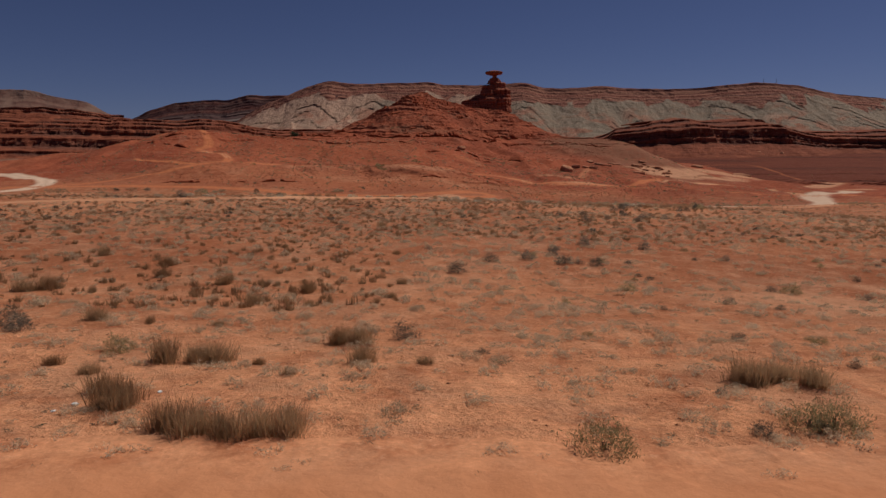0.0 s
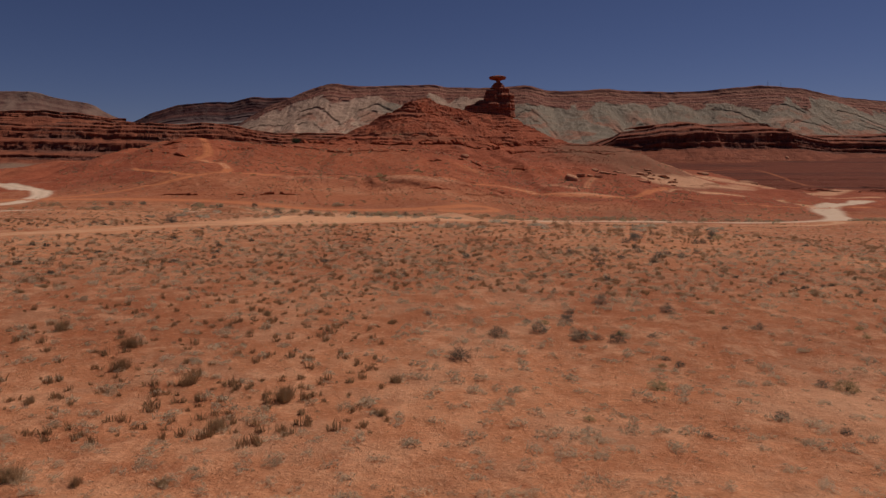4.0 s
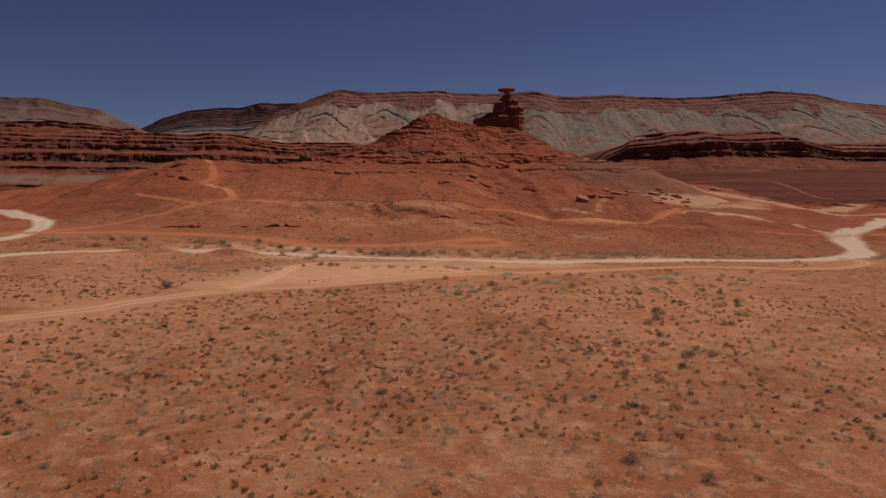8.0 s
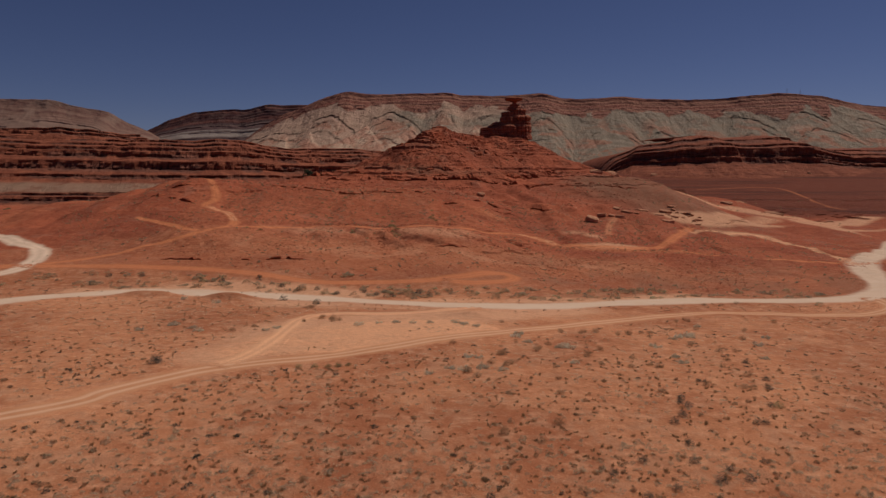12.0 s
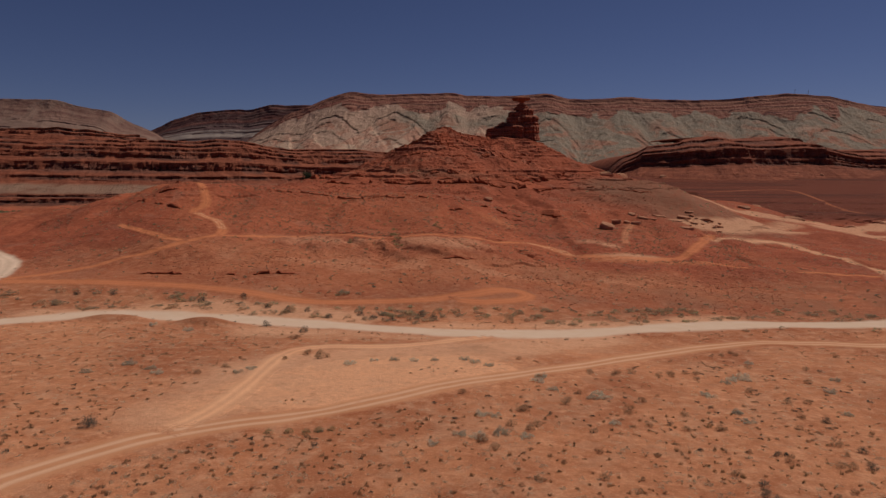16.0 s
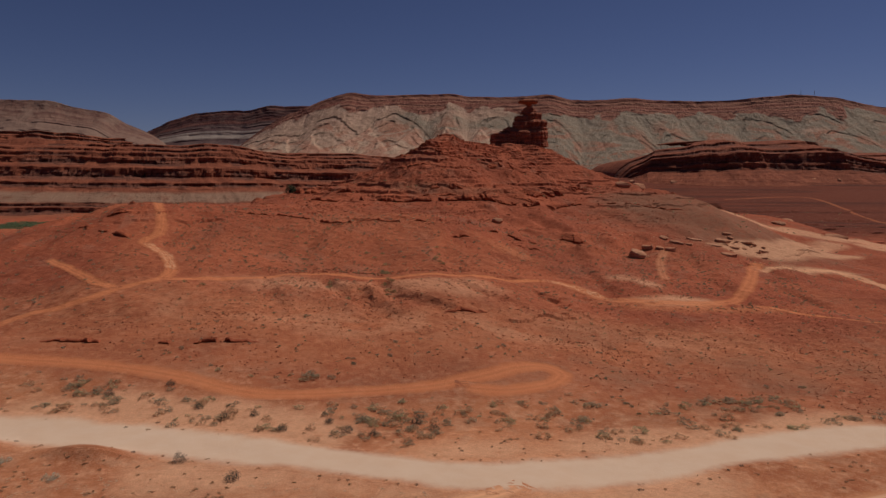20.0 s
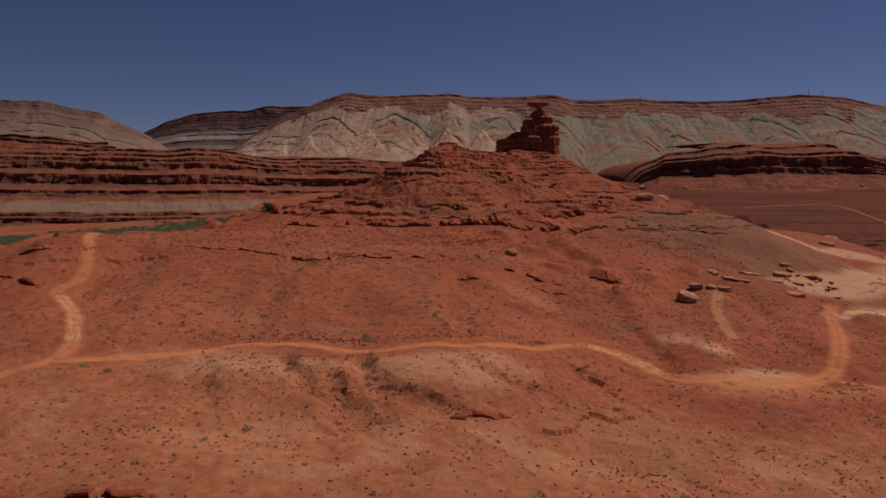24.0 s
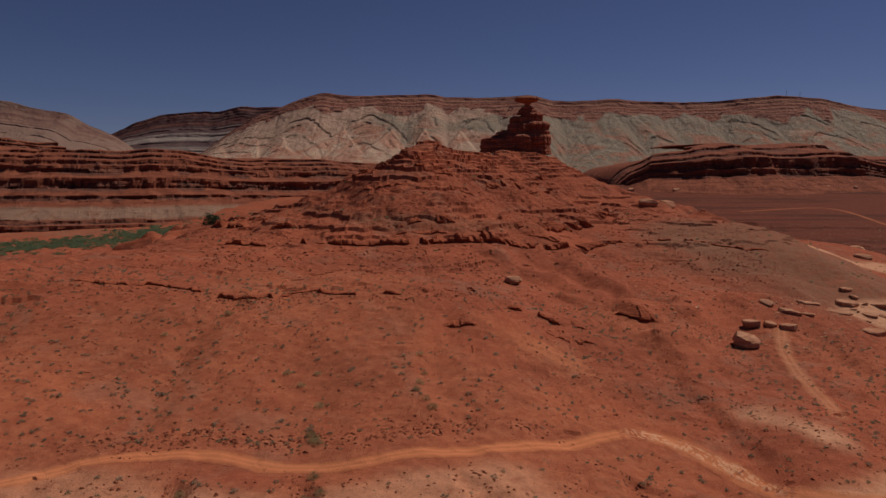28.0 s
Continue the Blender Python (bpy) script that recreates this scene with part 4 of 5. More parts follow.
# ---- cliffs of bedded rock ----
def build_cliff(name, label, path, profile, dips, seed, bench=0.0, cell=2.2):
    """A cliff along a path. profile: (set back, height) from the foot up; dips: (share of length, rise of the beds, thickness)."""
    line = curve_through(path, cell)
    go = np.gradient(line, axis=0)
    go /= np.hypot(*go.T)[:, None]
    inward = np.stack([-go[:, 1], go[:, 0]], 1)
    s = np.arange(len(line)) * cell
    part_, rise, thick = (np.interp(s / s[-1], *np.array([(d[0], d[k]) for d in dips], float).T) for k in (0, 1, 2))
    p = np.array(profile, float)
    run = np.r_[0, np.cumsum(np.hypot(*np.diff(p, axis=0).T))]
    t = np.linspace(0, run[-1], 170)
    back, up = np.interp(t, run, p[:, 0]), np.interp(t, run, p[:, 1])
    steep = np.interp(t, run, np.r_[np.abs(np.diff(p[:, 1])) > 1.2 * np.abs(np.diff(p[:, 0])), 0].astype(float))
    S, U = np.meshgrid(s, up)
    ST = steep[:, None] * np.ones_like(S)
    thick = thick * (1 + 0.07 * rough(s, 0 * s, 90, seed + 10, 3))
    Z = 14 + (U - 14) * np.where(U > 14, thick[None], 1) + rise[None] + 0.5 * rough(S, 0 * S, 60, seed + 11, 3)
    B = back[:, None] + 14 * rough(S, 0 * S, 150, seed, 2) + 4.5 * rough(S, U * 0.5, 38, seed + 1, 3)
    # joints in the hard bands, thin beds everywhere
    B = B + ST * (1.4 * rough(S, U * 0.5, 11, seed + 2, 4, 0.7) + 1.7 * blocky(S, U + 2 * grain(S, 0 * S, 40, seed + 16), 9.0, 4.6, seed + 15) + 1.0 * blocky(S, U, 5.0, 2.1, seed + 17)) + 1.2 * rough(S, U, 6, seed + 14, 3, 0.6) + 1.5 * grain(S * 0.04, U, 1.6, seed + 3) + 1.6 * (1 - ST) * rough(S, U, 14, seed + 4, 3)
    Z = Z + (1 - ST) * 0.8 * grain(S, U, 16, seed + 5) + 2.0 * step(0.85, 1, t / t[-1])[:, None] * rough(S, 0 * S, 18, seed + 6, 3)
    XY = line[None] + inward[None] * B[..., None]
    verts = np.concatenate([XY, Z[..., None]], -1).reshape(-1, 3)
    me = sheet(name, verts, grid_faces(*S.shape), M_CLIFF, (("hard", ST * step(-0.5, 0.1, rough(S, U, 60, seed + 12, 3))), ("bench", step(-2, 1, U) * (1 - step(8, 12, U)) * bench)), False)
    return tagged(new(name, me), label, "cliff", kind="structure")


build_cliff("cliff_west", "long dark red ledged sandstone cliffs across the river",
            ((-900, 800), (-760, 850), (-600, 880), (-450, 905), (-330, 950), (-200, 1010), (-90, 1075), (40, 1150)),
            ((-85, -16), (-62, -10), (-61, -5.5), (-50, -4), (-49, -1), (-20, 8), (0, 13), (12, 18), (12, 22), (40, 29), (41, 32), (44, 42), (70, 48), (71, 50), (73, 57), (80, 58), (81, 64), (96, 66), (97, 70), (125, 73), (126, 77), (420, 84)),
            ((0, 4, 1.0), (0.35, 0, 0.98), (0.7, -3, 0.85), (1, -8, 0.72)), 600, 1.0)
build_cliff("cliff_east", "dark shadowed red cliff band under a sloping rock table",
            ((215, 1340), (240, 1290), (300, 1280), (380, 1250), (470, 1240), (560, 1255), (640, 1262), (720, 1290), (850, 1300), (1100, 1290)),
            ((-90, 0), (0, 32), (14, 38), (15, 46), (22, 48), (24, 63), (40, 66), (41, 71), (90, 78), (92, 83), (150, 88), (420, 92)),
            ((0, -12, 0.05), (0.08, -10, 0.08), (0.11, -2, 0.55), (0.135, 2, 0.82), (0.3, 3, 1.0), (0.52, 2, 1.02), (0.6, 0, 0.80), (1, 0, 0.80)), 640)
build_cliff("cliff_mesa", "small orange layered mesa top behind the cliffs", ((-700, 1010), (-600, 1000), (-520, 1030), (-470, 1090)),
            ((-20, 66), (0, 76), (8, 78), (9, 82), (30, 84), (31, 88), (200, 90)), ((0, 0, 1), (1, -4, 0.95)), 680)


# ---- the balanced rock ----
def rock_mass(wide, deep, tall, seed, profile, lumps=0.10, beds=0.065, around=112, up=34):
    """One mass of rock: an uneven round plan, carried up through a profile of (height share, width share), cut by beds and joints."""
    p = np.array(profile, float)
    h = np.linspace(0, 1, up)
    w = np.interp(h, *p.T)
    a = np.linspace(0, 2 * math.pi, around, endpoint=False)
    A, H = np.meshgrid(a, h)
    cx, cy = np.cos(A) * 3, np.sin(A) * 3
    plan = 1 + lumps * rough(cx + 40, cy + seed, 2.6, seed, 3) + 0.5 * lumps * rough(cx * 2, cy * 2 + H * 2, 1.2, seed + 1, 3)
    plan = plan - 0.06 * (1 - step(0, 0.18, np.abs(grain(cx * 1.4, cy * 1.4, 0.9, seed + 2))))
    bed = beds * grain(H * 9, 0 * H + seed, 1.0, seed + 3) + 0.5 * beds * grain(H * 9, cx + cy, 0.6, seed + 4)
    square = (np.abs(np.cos(A)) ** 3.2 + np.abs(np.sin(A)) ** 3.2) ** (-1 / 3.2)
    r = w[:, None] * (plan + bed) * square
    x, y = r * np.cos(A) * wide / 2, r * np.sin(A) * deep / 2
    z = tall * (H + 0.05 * rough(cx, cy, 1.5, seed + 5, 2) * step(0.6, 1, H))
    verts = np.stack([x, y, z], -1).reshape(-1, 3)
    verts = np.vstack([verts, [[0, 0, 0]], [[0, 0, float(z[-1].mean())]]])
    faces = grid_faces(up, around, True)
    n, last = up * around, (up - 1) * around
    j = np.arange(around)
    caps = [np.stack([(j + 1) % around, j, np.full(around, n), np.full(around, n)], 1), np.stack([last + j, last + (j + 1) % around, np.full(around, n + 1), np.full(around, n + 1)], 1)]
    return verts, faces, caps


def rock_mesh(name, material, *args, **kw):
    verts, faces, caps = rock_mass(*args, **kw)
    bm = bmesh.new()
    vs = [bm.verts.new(v) for v in verts]
    for f in (*faces, *caps[0], *caps[1]):
        bm.faces.new([vs[k] for k in dict.fromkeys(int(i) for i in f)])
    bmesh.ops.recalc_face_normals(bm, faces=bm.faces)
    me = bpy.data.meshes.new(name)
    bm.to_mesh(me)
    bm.free()
    me.materials.append(material)
    return me


hat = tagged(new("balanced_rock"), "sombrero-shaped balanced rock on a stacked dark red pedestal", "rock formation")
HAT_BASE = 58.8
hat.location = (55.4, 740, HAT_BASE)
BLOCK = ((0, 0.94), (0.12, 1.0), (0.35, 0.97), (0.42, 0.93), (0.5, 0.99), (0.85, 0.95), (0.93, 0.86), (1, 0.6))
SLOPE = ((0, 1.0), (0.2, 0.99), (0.3, 0.9), (0.5, 0.88), (0.58, 0.72), (0.8, 0.68), (0.88, 0.5), (1, 0.35))
CAP = ((0, 0.22), (0.12, 0.42), (0.3, 0.80), (0.45, 0.97), (0.58, 1.0), (0.72, 0.93), (0.86, 0.66), (0.95, 0.36), (1, 0.12))
for name, dx, dy, dz, shape, label in (
        ("ledge", -22, 0, 0, (24, 30, 11.5, 701, BLOCK), "broad bottom ledge of dark red rock"),
        ("ledge", -8, -3, -0.5, (24, 34, 13.5, 702, BLOCK), ""),
        ("ledge", 7, -1, -1, (22, 34, 15.5, 703, BLOCK), ""),
        ("ledge", -15, 1, 9.5, (21, 22, 7.5, 711, SLOPE), ""),
        ("ledge", -5, 0, 11.5, (21, 26, 10.5, 704, BLOCK), "middle ledge stepping up to one side"),
        ("ledge", 7.5, -1, 13, (18, 25, 10, 705, BLOCK), ""),
        ("ledge", -5.5, -1, 20.5, (14, 15, 6.5, 706, BLOCK), "upper blocky ledge"),
        ("ledge", 3.5, 0, 21.5, (16, 17, 8.2, 712, BLOCK), ""),
        ("pedestal", 0.2, 0, 28.5, (14, 12, 6.2, 707, SLOPE), "tapering pedestal"),
        ("neck", 0.3, 0, 34, (4.6, 4.4, 3.2, 708, ((0, 1.3), (0.5, 0.85), (1, 1.2))), "thin rock neck"),
        ("cap", -0.4, 0, 36.6, (18.5, 17, 5.2, 709, CAP), "wide flat disc of cap rock")):
    wide, deep, tall, seed, prof = shape
    me = rock_mesh(name, M_CAP if name == "cap" else M_HAT, wide, deep, tall, seed, prof, lumps=0.05 if name in ("cap", "neck") else 0.13)
    piece = part(name, me, hat, label)
    piece.location = (dx, dy, dz)


# ---- fallen slabs and boulders ----
def stone_mesh(name, seed, material, square=0.5, cuts=3):
    """A broken stone: a cube rounded a little, chopped by a few planes and roughened."""
    rnd = random.Random(seed)
    bm = bmesh.new()
    bmesh.ops.create_cube(bm, size=2)
    bmesh.ops.subdivide_edges(bm, edges=bm.edges[:], cuts=cuts, use_grid_fill=True)
    planes = [(Vector((rnd.uniform(-1, 1), rnd.uniform(-1, 1), rnd.uniform(-0.6, 0.8))).normalized(), rnd.uniform(0.72, 0.98)) for _ in range(7)]
    for v in bm.verts:
        v.co = v.co.lerp(v.co.normalized() * 1.15, 1 - square)
        for normal, far in planes:
            over = v.co.dot(normal) - far
            if over > 0:
                v.co -= normal * over
        v.co += Vector(noise.noise_vector(v.co * 1.7 + Vector((seed, 0, 0)))) * 0.09
    me = bpy.data.meshes.new(name)
    bm.to_mesh(me)
    bm.free()
    me.materials.append(material)
    return me


def slab_mesh(name, seed, material):
    """A flat broken slab: an uneven many-sided outline with a chipped rim, a stepped side and a rough top."""
    rnd = random.Random(seed)
    sides = rnd.randint(7, 9)
    outline = []
    for k in range(sides):
        a = 2 * math.pi * (k + rnd.uniform(-0.3, 0.3)) / sides
        r = rnd.uniform(0.72, 1.15)
        outline.append((math.cos(a) * r, math.sin(a) * r))
    slope, lean = rnd.uniform(-0.25, 0.25), rnd.uniform(-0.25, 0.25)
    bm = bmesh.new()
    rings = []
    for z, wide in ((-1.0, 0.80), (-0.35, 0.92), (-0.2, 1.04), (0.55, 1.0), (0.85, 0.90)):
        rings.append([bm.verts.new((x * wide * rnd.uniform(0.94, 1.06), y * wide * rnd.uniform(0.94, 1.06), z + (slope * x + lean * y) * (z > 0) + rnd.uniform(-0.08, 0.08))) for x, y in outline])
    for low, high in zip(rings, rings[1:]):
        for k in range(sides):
            bm.faces.new((low[k], low[(k + 1) % sides], high[(k + 1) % sides], high[k]))
    for ring, z in ((rings[0], -1.0), (rings[-1], 0.95)):
        hub = bm.verts.new((rnd.uniform(-0.3, 0.3), rnd.uniform(-0.3, 0.3), z))
        for k in range(sides):
            bm.faces.new((ring[k], ring[(k + 1) % sides], hub))
    bmesh.ops.recalc_face_normals(bm, faces=bm.faces)
    me = bpy.data.meshes.new(name)
    bm.to_mesh(me)
    bm.free()
    me.materials.append(material)
    return me


SLAB_MESHES = [slab_mesh("flat_rock", 800 + n, M_SLAB) for n in range(8)]
BOULDER_MESHES = [stone_mesh("boulder", 820 + n, M_SLAB, 0.35) for n in range(4)]


def place_rock(kind, x, y, size, turn, tilt, seed, label, group):
    me = (SLAB_MESHES if kind == "flat_rock" else BOULDER_MESHES)[seed % (8 if kind == "flat_rock" else 4)]
    ob = tagged(new(kind, me), label, "rock", group)
    low = min(floor_at(x + dx, y + dy) for dx in (-size[0] / 4, size[0] / 4) for dy in (-size[1] / 4, size[1] / 4))
    tall = size[2] * (0.75 if kind == "flat_rock" and size[0] < 5 else 1.05)
    ob.matrix_world = pose(x, y, low + tall * 0.42, tilt * 1.3, tilt * 0.8, turn) @ Matrix.Diagonal((size[0] / 2, size[1] / 2, tall / 2, 1))
    return ob


for n, (x, y, a, b, c, turn, tilt) in enumerate((
        (69, 385, 8.5, 5.5, 3.4, 15, 10), (77.5, 400.5, 6, 4, 2.2, -10, 5), (82.5, 400.5, 4.4, 3, 1.8, 30, 6), (86.8, 399, 5.2, 3.5, 2, 0, 4), (88.5, 416, 5.5, 2.6, 1.6, -20, 14), (93, 411, 6.8, 2.4, 1.3, -30, 10), (120, 428, 9, 5.6, 2.0, 10, 6), (127, 436, 4.2, 3, 1.4, 50, 8),
        (111.5, 419, 9, 3.2, 1.2, -12, 6), (115, 406, 9.5, 5.6, 2.2, 20, 7), (132, 432, 8, 4, 1.3, -25, -8), (127, 441, 6, 3, 1.0, 15, 9), (63, 406, 4.5, 1.8, 0.8, 5, 5), (138, 425, 6, 3.4, 1.2, 35, 10), (123, 421, 5, 3, 1.2, -35, 9), (106, 423, 6, 2.4, 1.0, 10, 5))):
    place_rock("flat_rock", x, y, (a, b, c), turn, tilt, n, "broken pale tan sandstone slab on the red slope", "fallen slabs")
rnd = random.Random(77)
for n in range(22):
    cx, cy, spread_x = rnd.choice(((120, 425, 9), (120, 425, 9), (90, 412, 5), (130, 432, 8)))
    x, y, a = cx + rnd.gauss(0, spread_x), cy + rnd.gauss(0, 5), rnd.uniform(1.4, 4.0)
    place_rock("flat_rock", x, y, (a, a * rnd.uniform(0.4, 0.8), a * rnd.uniform(0.18, 0.4)), rnd.uniform(0, 180), rnd.uniform(-18, 18), n + 1, "small broken tan sandstone slab among larger slabs", "fallen slabs")
place_rock("boulder", 11.8, 409, (4.6, 3.4, 2.4), 10, 3, 0, "single rounded tan boulder on the red slope", "boulders")
for n, (x, y, a, b, c, turn) in enumerate(((138, 663, 11, 8, 7, 25), (124, 655, 12, 6, 4, -15), (176, 615, 8, 5, 3.5, 10), (240, 624, 12, 8, 4, 30), (205, 560, 9, 5, 2.5, 0), (233, 540, 14, 5, 2.5, -8),
                                            (262, 1205, 10, 8, 7, 0), (560, 1235, 12, 9, 8, 20), (600, 1232, 12, 8, 7, 50), (330, 1210, 12, 7, 6, 15))):
    place_rock("boulder", x, y, (a, b, c), turn, 6, n, "large fallen red-brown sandstone block", "boulders")


# ---- plants ----
def blades(count, wide, tall, seed, lean=0.7, thick=0.03, sheaves=0):
    """Thin upright stalks in loose sheaves, each bent its own way; returns triangles."""
    rnd = np.random.RandomState(seed)
    sheaf = rnd.normal(0, 0.5, (sheaves or max(4, count // 45), 2)) * (0.30 * wide, 0.18 * wide)
    which = rnd.randint(0, len(sheaf), count)
    tall_of = rnd.uniform(0.55, 1.0, len(sheaf))[which]
    base = sheaf[which] + rnd.normal(0, 0.04 * wide, (count, 2))
    bend = rnd.normal(0, 0.07 * lean * wide, (count, 2)) + base * 0.12 * lean
    high = tall * tall_of * rnd.uniform(0.25, 1.0, count) ** 0.8
    face = rnd.uniform(0, math.pi, count)
    side = np.stack([np.cos(face), np.sin(face)], 1) * thick
    zero = np.zeros(count) - 0.04
    a, b = np.column_stack([base - side, zero]), np.column_stack([base + side, zero])
    mid = base + bend * 0.38
    c, d = np.column_stack([mid - 0.8 * side, high * 0.6]), np.column_stack([mid + 0.8 * side, high * 0.6])
    tip = np.column_stack([base + bend, high])
    return np.stack([np.stack([a, b, d], 1), np.stack([a, d, c], 1), np.stack([c, d, tip], 1)], 1).reshape(-1, 3, 3)


def leaf_ball(count, wide, tall, seed, leaf=0.06, flat=0.5, up=0.0):
    """Small leaves on twigs filling an uneven dome; up turns them skyward; returns triangles."""
    rnd = np.random.RandomState(seed)
    tufts = max(20, count // 14)
    d = rnd.normal(size=(tufts, 3))
    d[:, 2] = np.abs(d[:, 2]) * 0.9
    d /= np.linalg.norm(d, axis=1)[:, None]
    r = rnd.uniform(0.25, 1.0, tufts) ** 0.5 * (0.75 + 0.3 * rnd.uniform(size=tufts))
    heart = d * r[:, None] * np.array([wide / 2, wide / 2, tall])
    at = heart[rnd.randint(0, tufts, count)] + rnd.normal(0, 1, (count, 3)) * np.array([wide, wide, tall]) * 0.07
    at[:, 2] = np.abs(at[:, 2]) * 0.95 + 0.02
    e1 = rnd.normal(size=(count, 3)) + up * (np.array([0, 0, 1.0]) + 1.2 * at / np.array([wide, wide, 2 * tall]))
    e1 /= np.linalg.norm(e1, axis=1)[:, None]
    e2 = np.cross(e1, rnd.normal(size=(count, 3)))
    e2 /= np.linalg.norm(e2, axis=1)[:, None] + 1e-9
    size = leaf * rnd.uniform(0.6, 1.4, count)[:, None]
    return np.stack([at - e1 * size, at + e2 * size * flat, at + e1 * size], 1)


def mesh_of(name, triangles, material):
    t = np.asarray(triangles, float)
    return sheet(name, t.reshape(-1, 3), np.arange(len(t) * 3).reshape(-1, 3), material)


def shrub_kinds():
    """For each kind of plant a few variants: (name, label, category, parts)."""
    kinds = {"sagebrush": [], "grass_tussock": [], "dead_brush": [], "green_brush": [], "brown_bush": [], "grey_bush": []}
    for n in range(4):
        twigs = mesh_of("woody_base", blades(26, 0.35, 0.3, 920 + n, 2.0, 0.008, 2), M_TWIG)
        kinds["sagebrush"].append((("foliage", mesh_of("foliage", leaf_ball(1500, 1, 0.72, 900 + n, 0.036, 0.35, 0.8), M_SAGE)), ("woody_base", twigs)))
        kinds["grass_tussock"].append((("tuft", mesh_of("tuft", blades(620, 1.5, 0.95, 940 + n, 1.6, 0.006, 120), M_STRAW)), ("thatch", mesh_of("thatch", blades(120, 0.6, 0.35, 950 + n, 2.0, 0.004, 1), M_DEAD))))
        kinds["dead_brush"].append((("crown", mesh_of("crown", np.vstack([leaf_ball(520, 1, 0.42, 960 + n, 0.048, 0.34, 0.7), leaf_ball(180, 0.6, 0.3, 964 + n, 0.045, 0.34, 0.7) + np.array([0.45, 0.1, 0])]), M_DEAD)),))
        kinds["brown_bush"].append((("foliage", mesh_of("foliage", leaf_ball(900, 1, 0.6, 990 + n, 0.045, 0.3, 1.0), M_BROWN)), ("woody_base", twigs)))
        kinds["green_brush"].append((("foliage", mesh_of("foliage", leaf_ball(1400, 1, 0.58, 980 + n, 0.042, 0.25, 1.2), M_GREEN)), ("woody_base", twigs)))
    for n in range(4):
        pieces = [leaf_ball(420, 0.62, 0.4, 1010 + 3 * n + k, 0.05, 0.3, 0.8) + np.array([0.34 * math.cos(2.1 * k + n), 0.34 * math.sin(2.1 * k + n), 0]) for k in range(3)]
        kinds["grey_bush"].append((("foliage", mesh_of("foliage", np.vstack(pieces), M_GREY)), ("woody_base", mesh_of("woody_base", blades(26, 0.5, 0.22, 1030 + n, 2.0, 0.008, 2), M_TWIG))))
    return kinds


KINDS = shrub_kinds()
LABELS = {"sagebrush": "dark grey-green sagebrush on red soil", "grass_tussock": "tall dry straw-brown grass tussock", "dead_brush": "low pale grey dry brush on red soil", "green_brush": "olive green desert bush with bleached twigs", "brown_bush": "dry red-brown desert bush on red soil", "grey_bush": "spreading pale blue-grey bush on red soil"}
MODELS = {}


def plant(kind, x, y, wide, tall, seed):
    """One plant as a thing with its parts."""
    key = (kind, seed % 4)
    m = pose(x, y, floor_at(x, y) - 0.01, 0, 0, (seed * 77) % 360)
    if key not in MODELS:
        ob = tagged(new(kind), LABELS[kind], "bush" if kind != "grass_tussock" else "grass", "desert plants")
        for name, me in KINDS[kind][seed % 4]:
            part(name, me, ob)
        ob.matrix_basis = m
        MODELS[key] = ob
    else:
        ob = copy_thing(MODELS[key], m)
    ob.scale = (wide, wide, tall)
    return ob


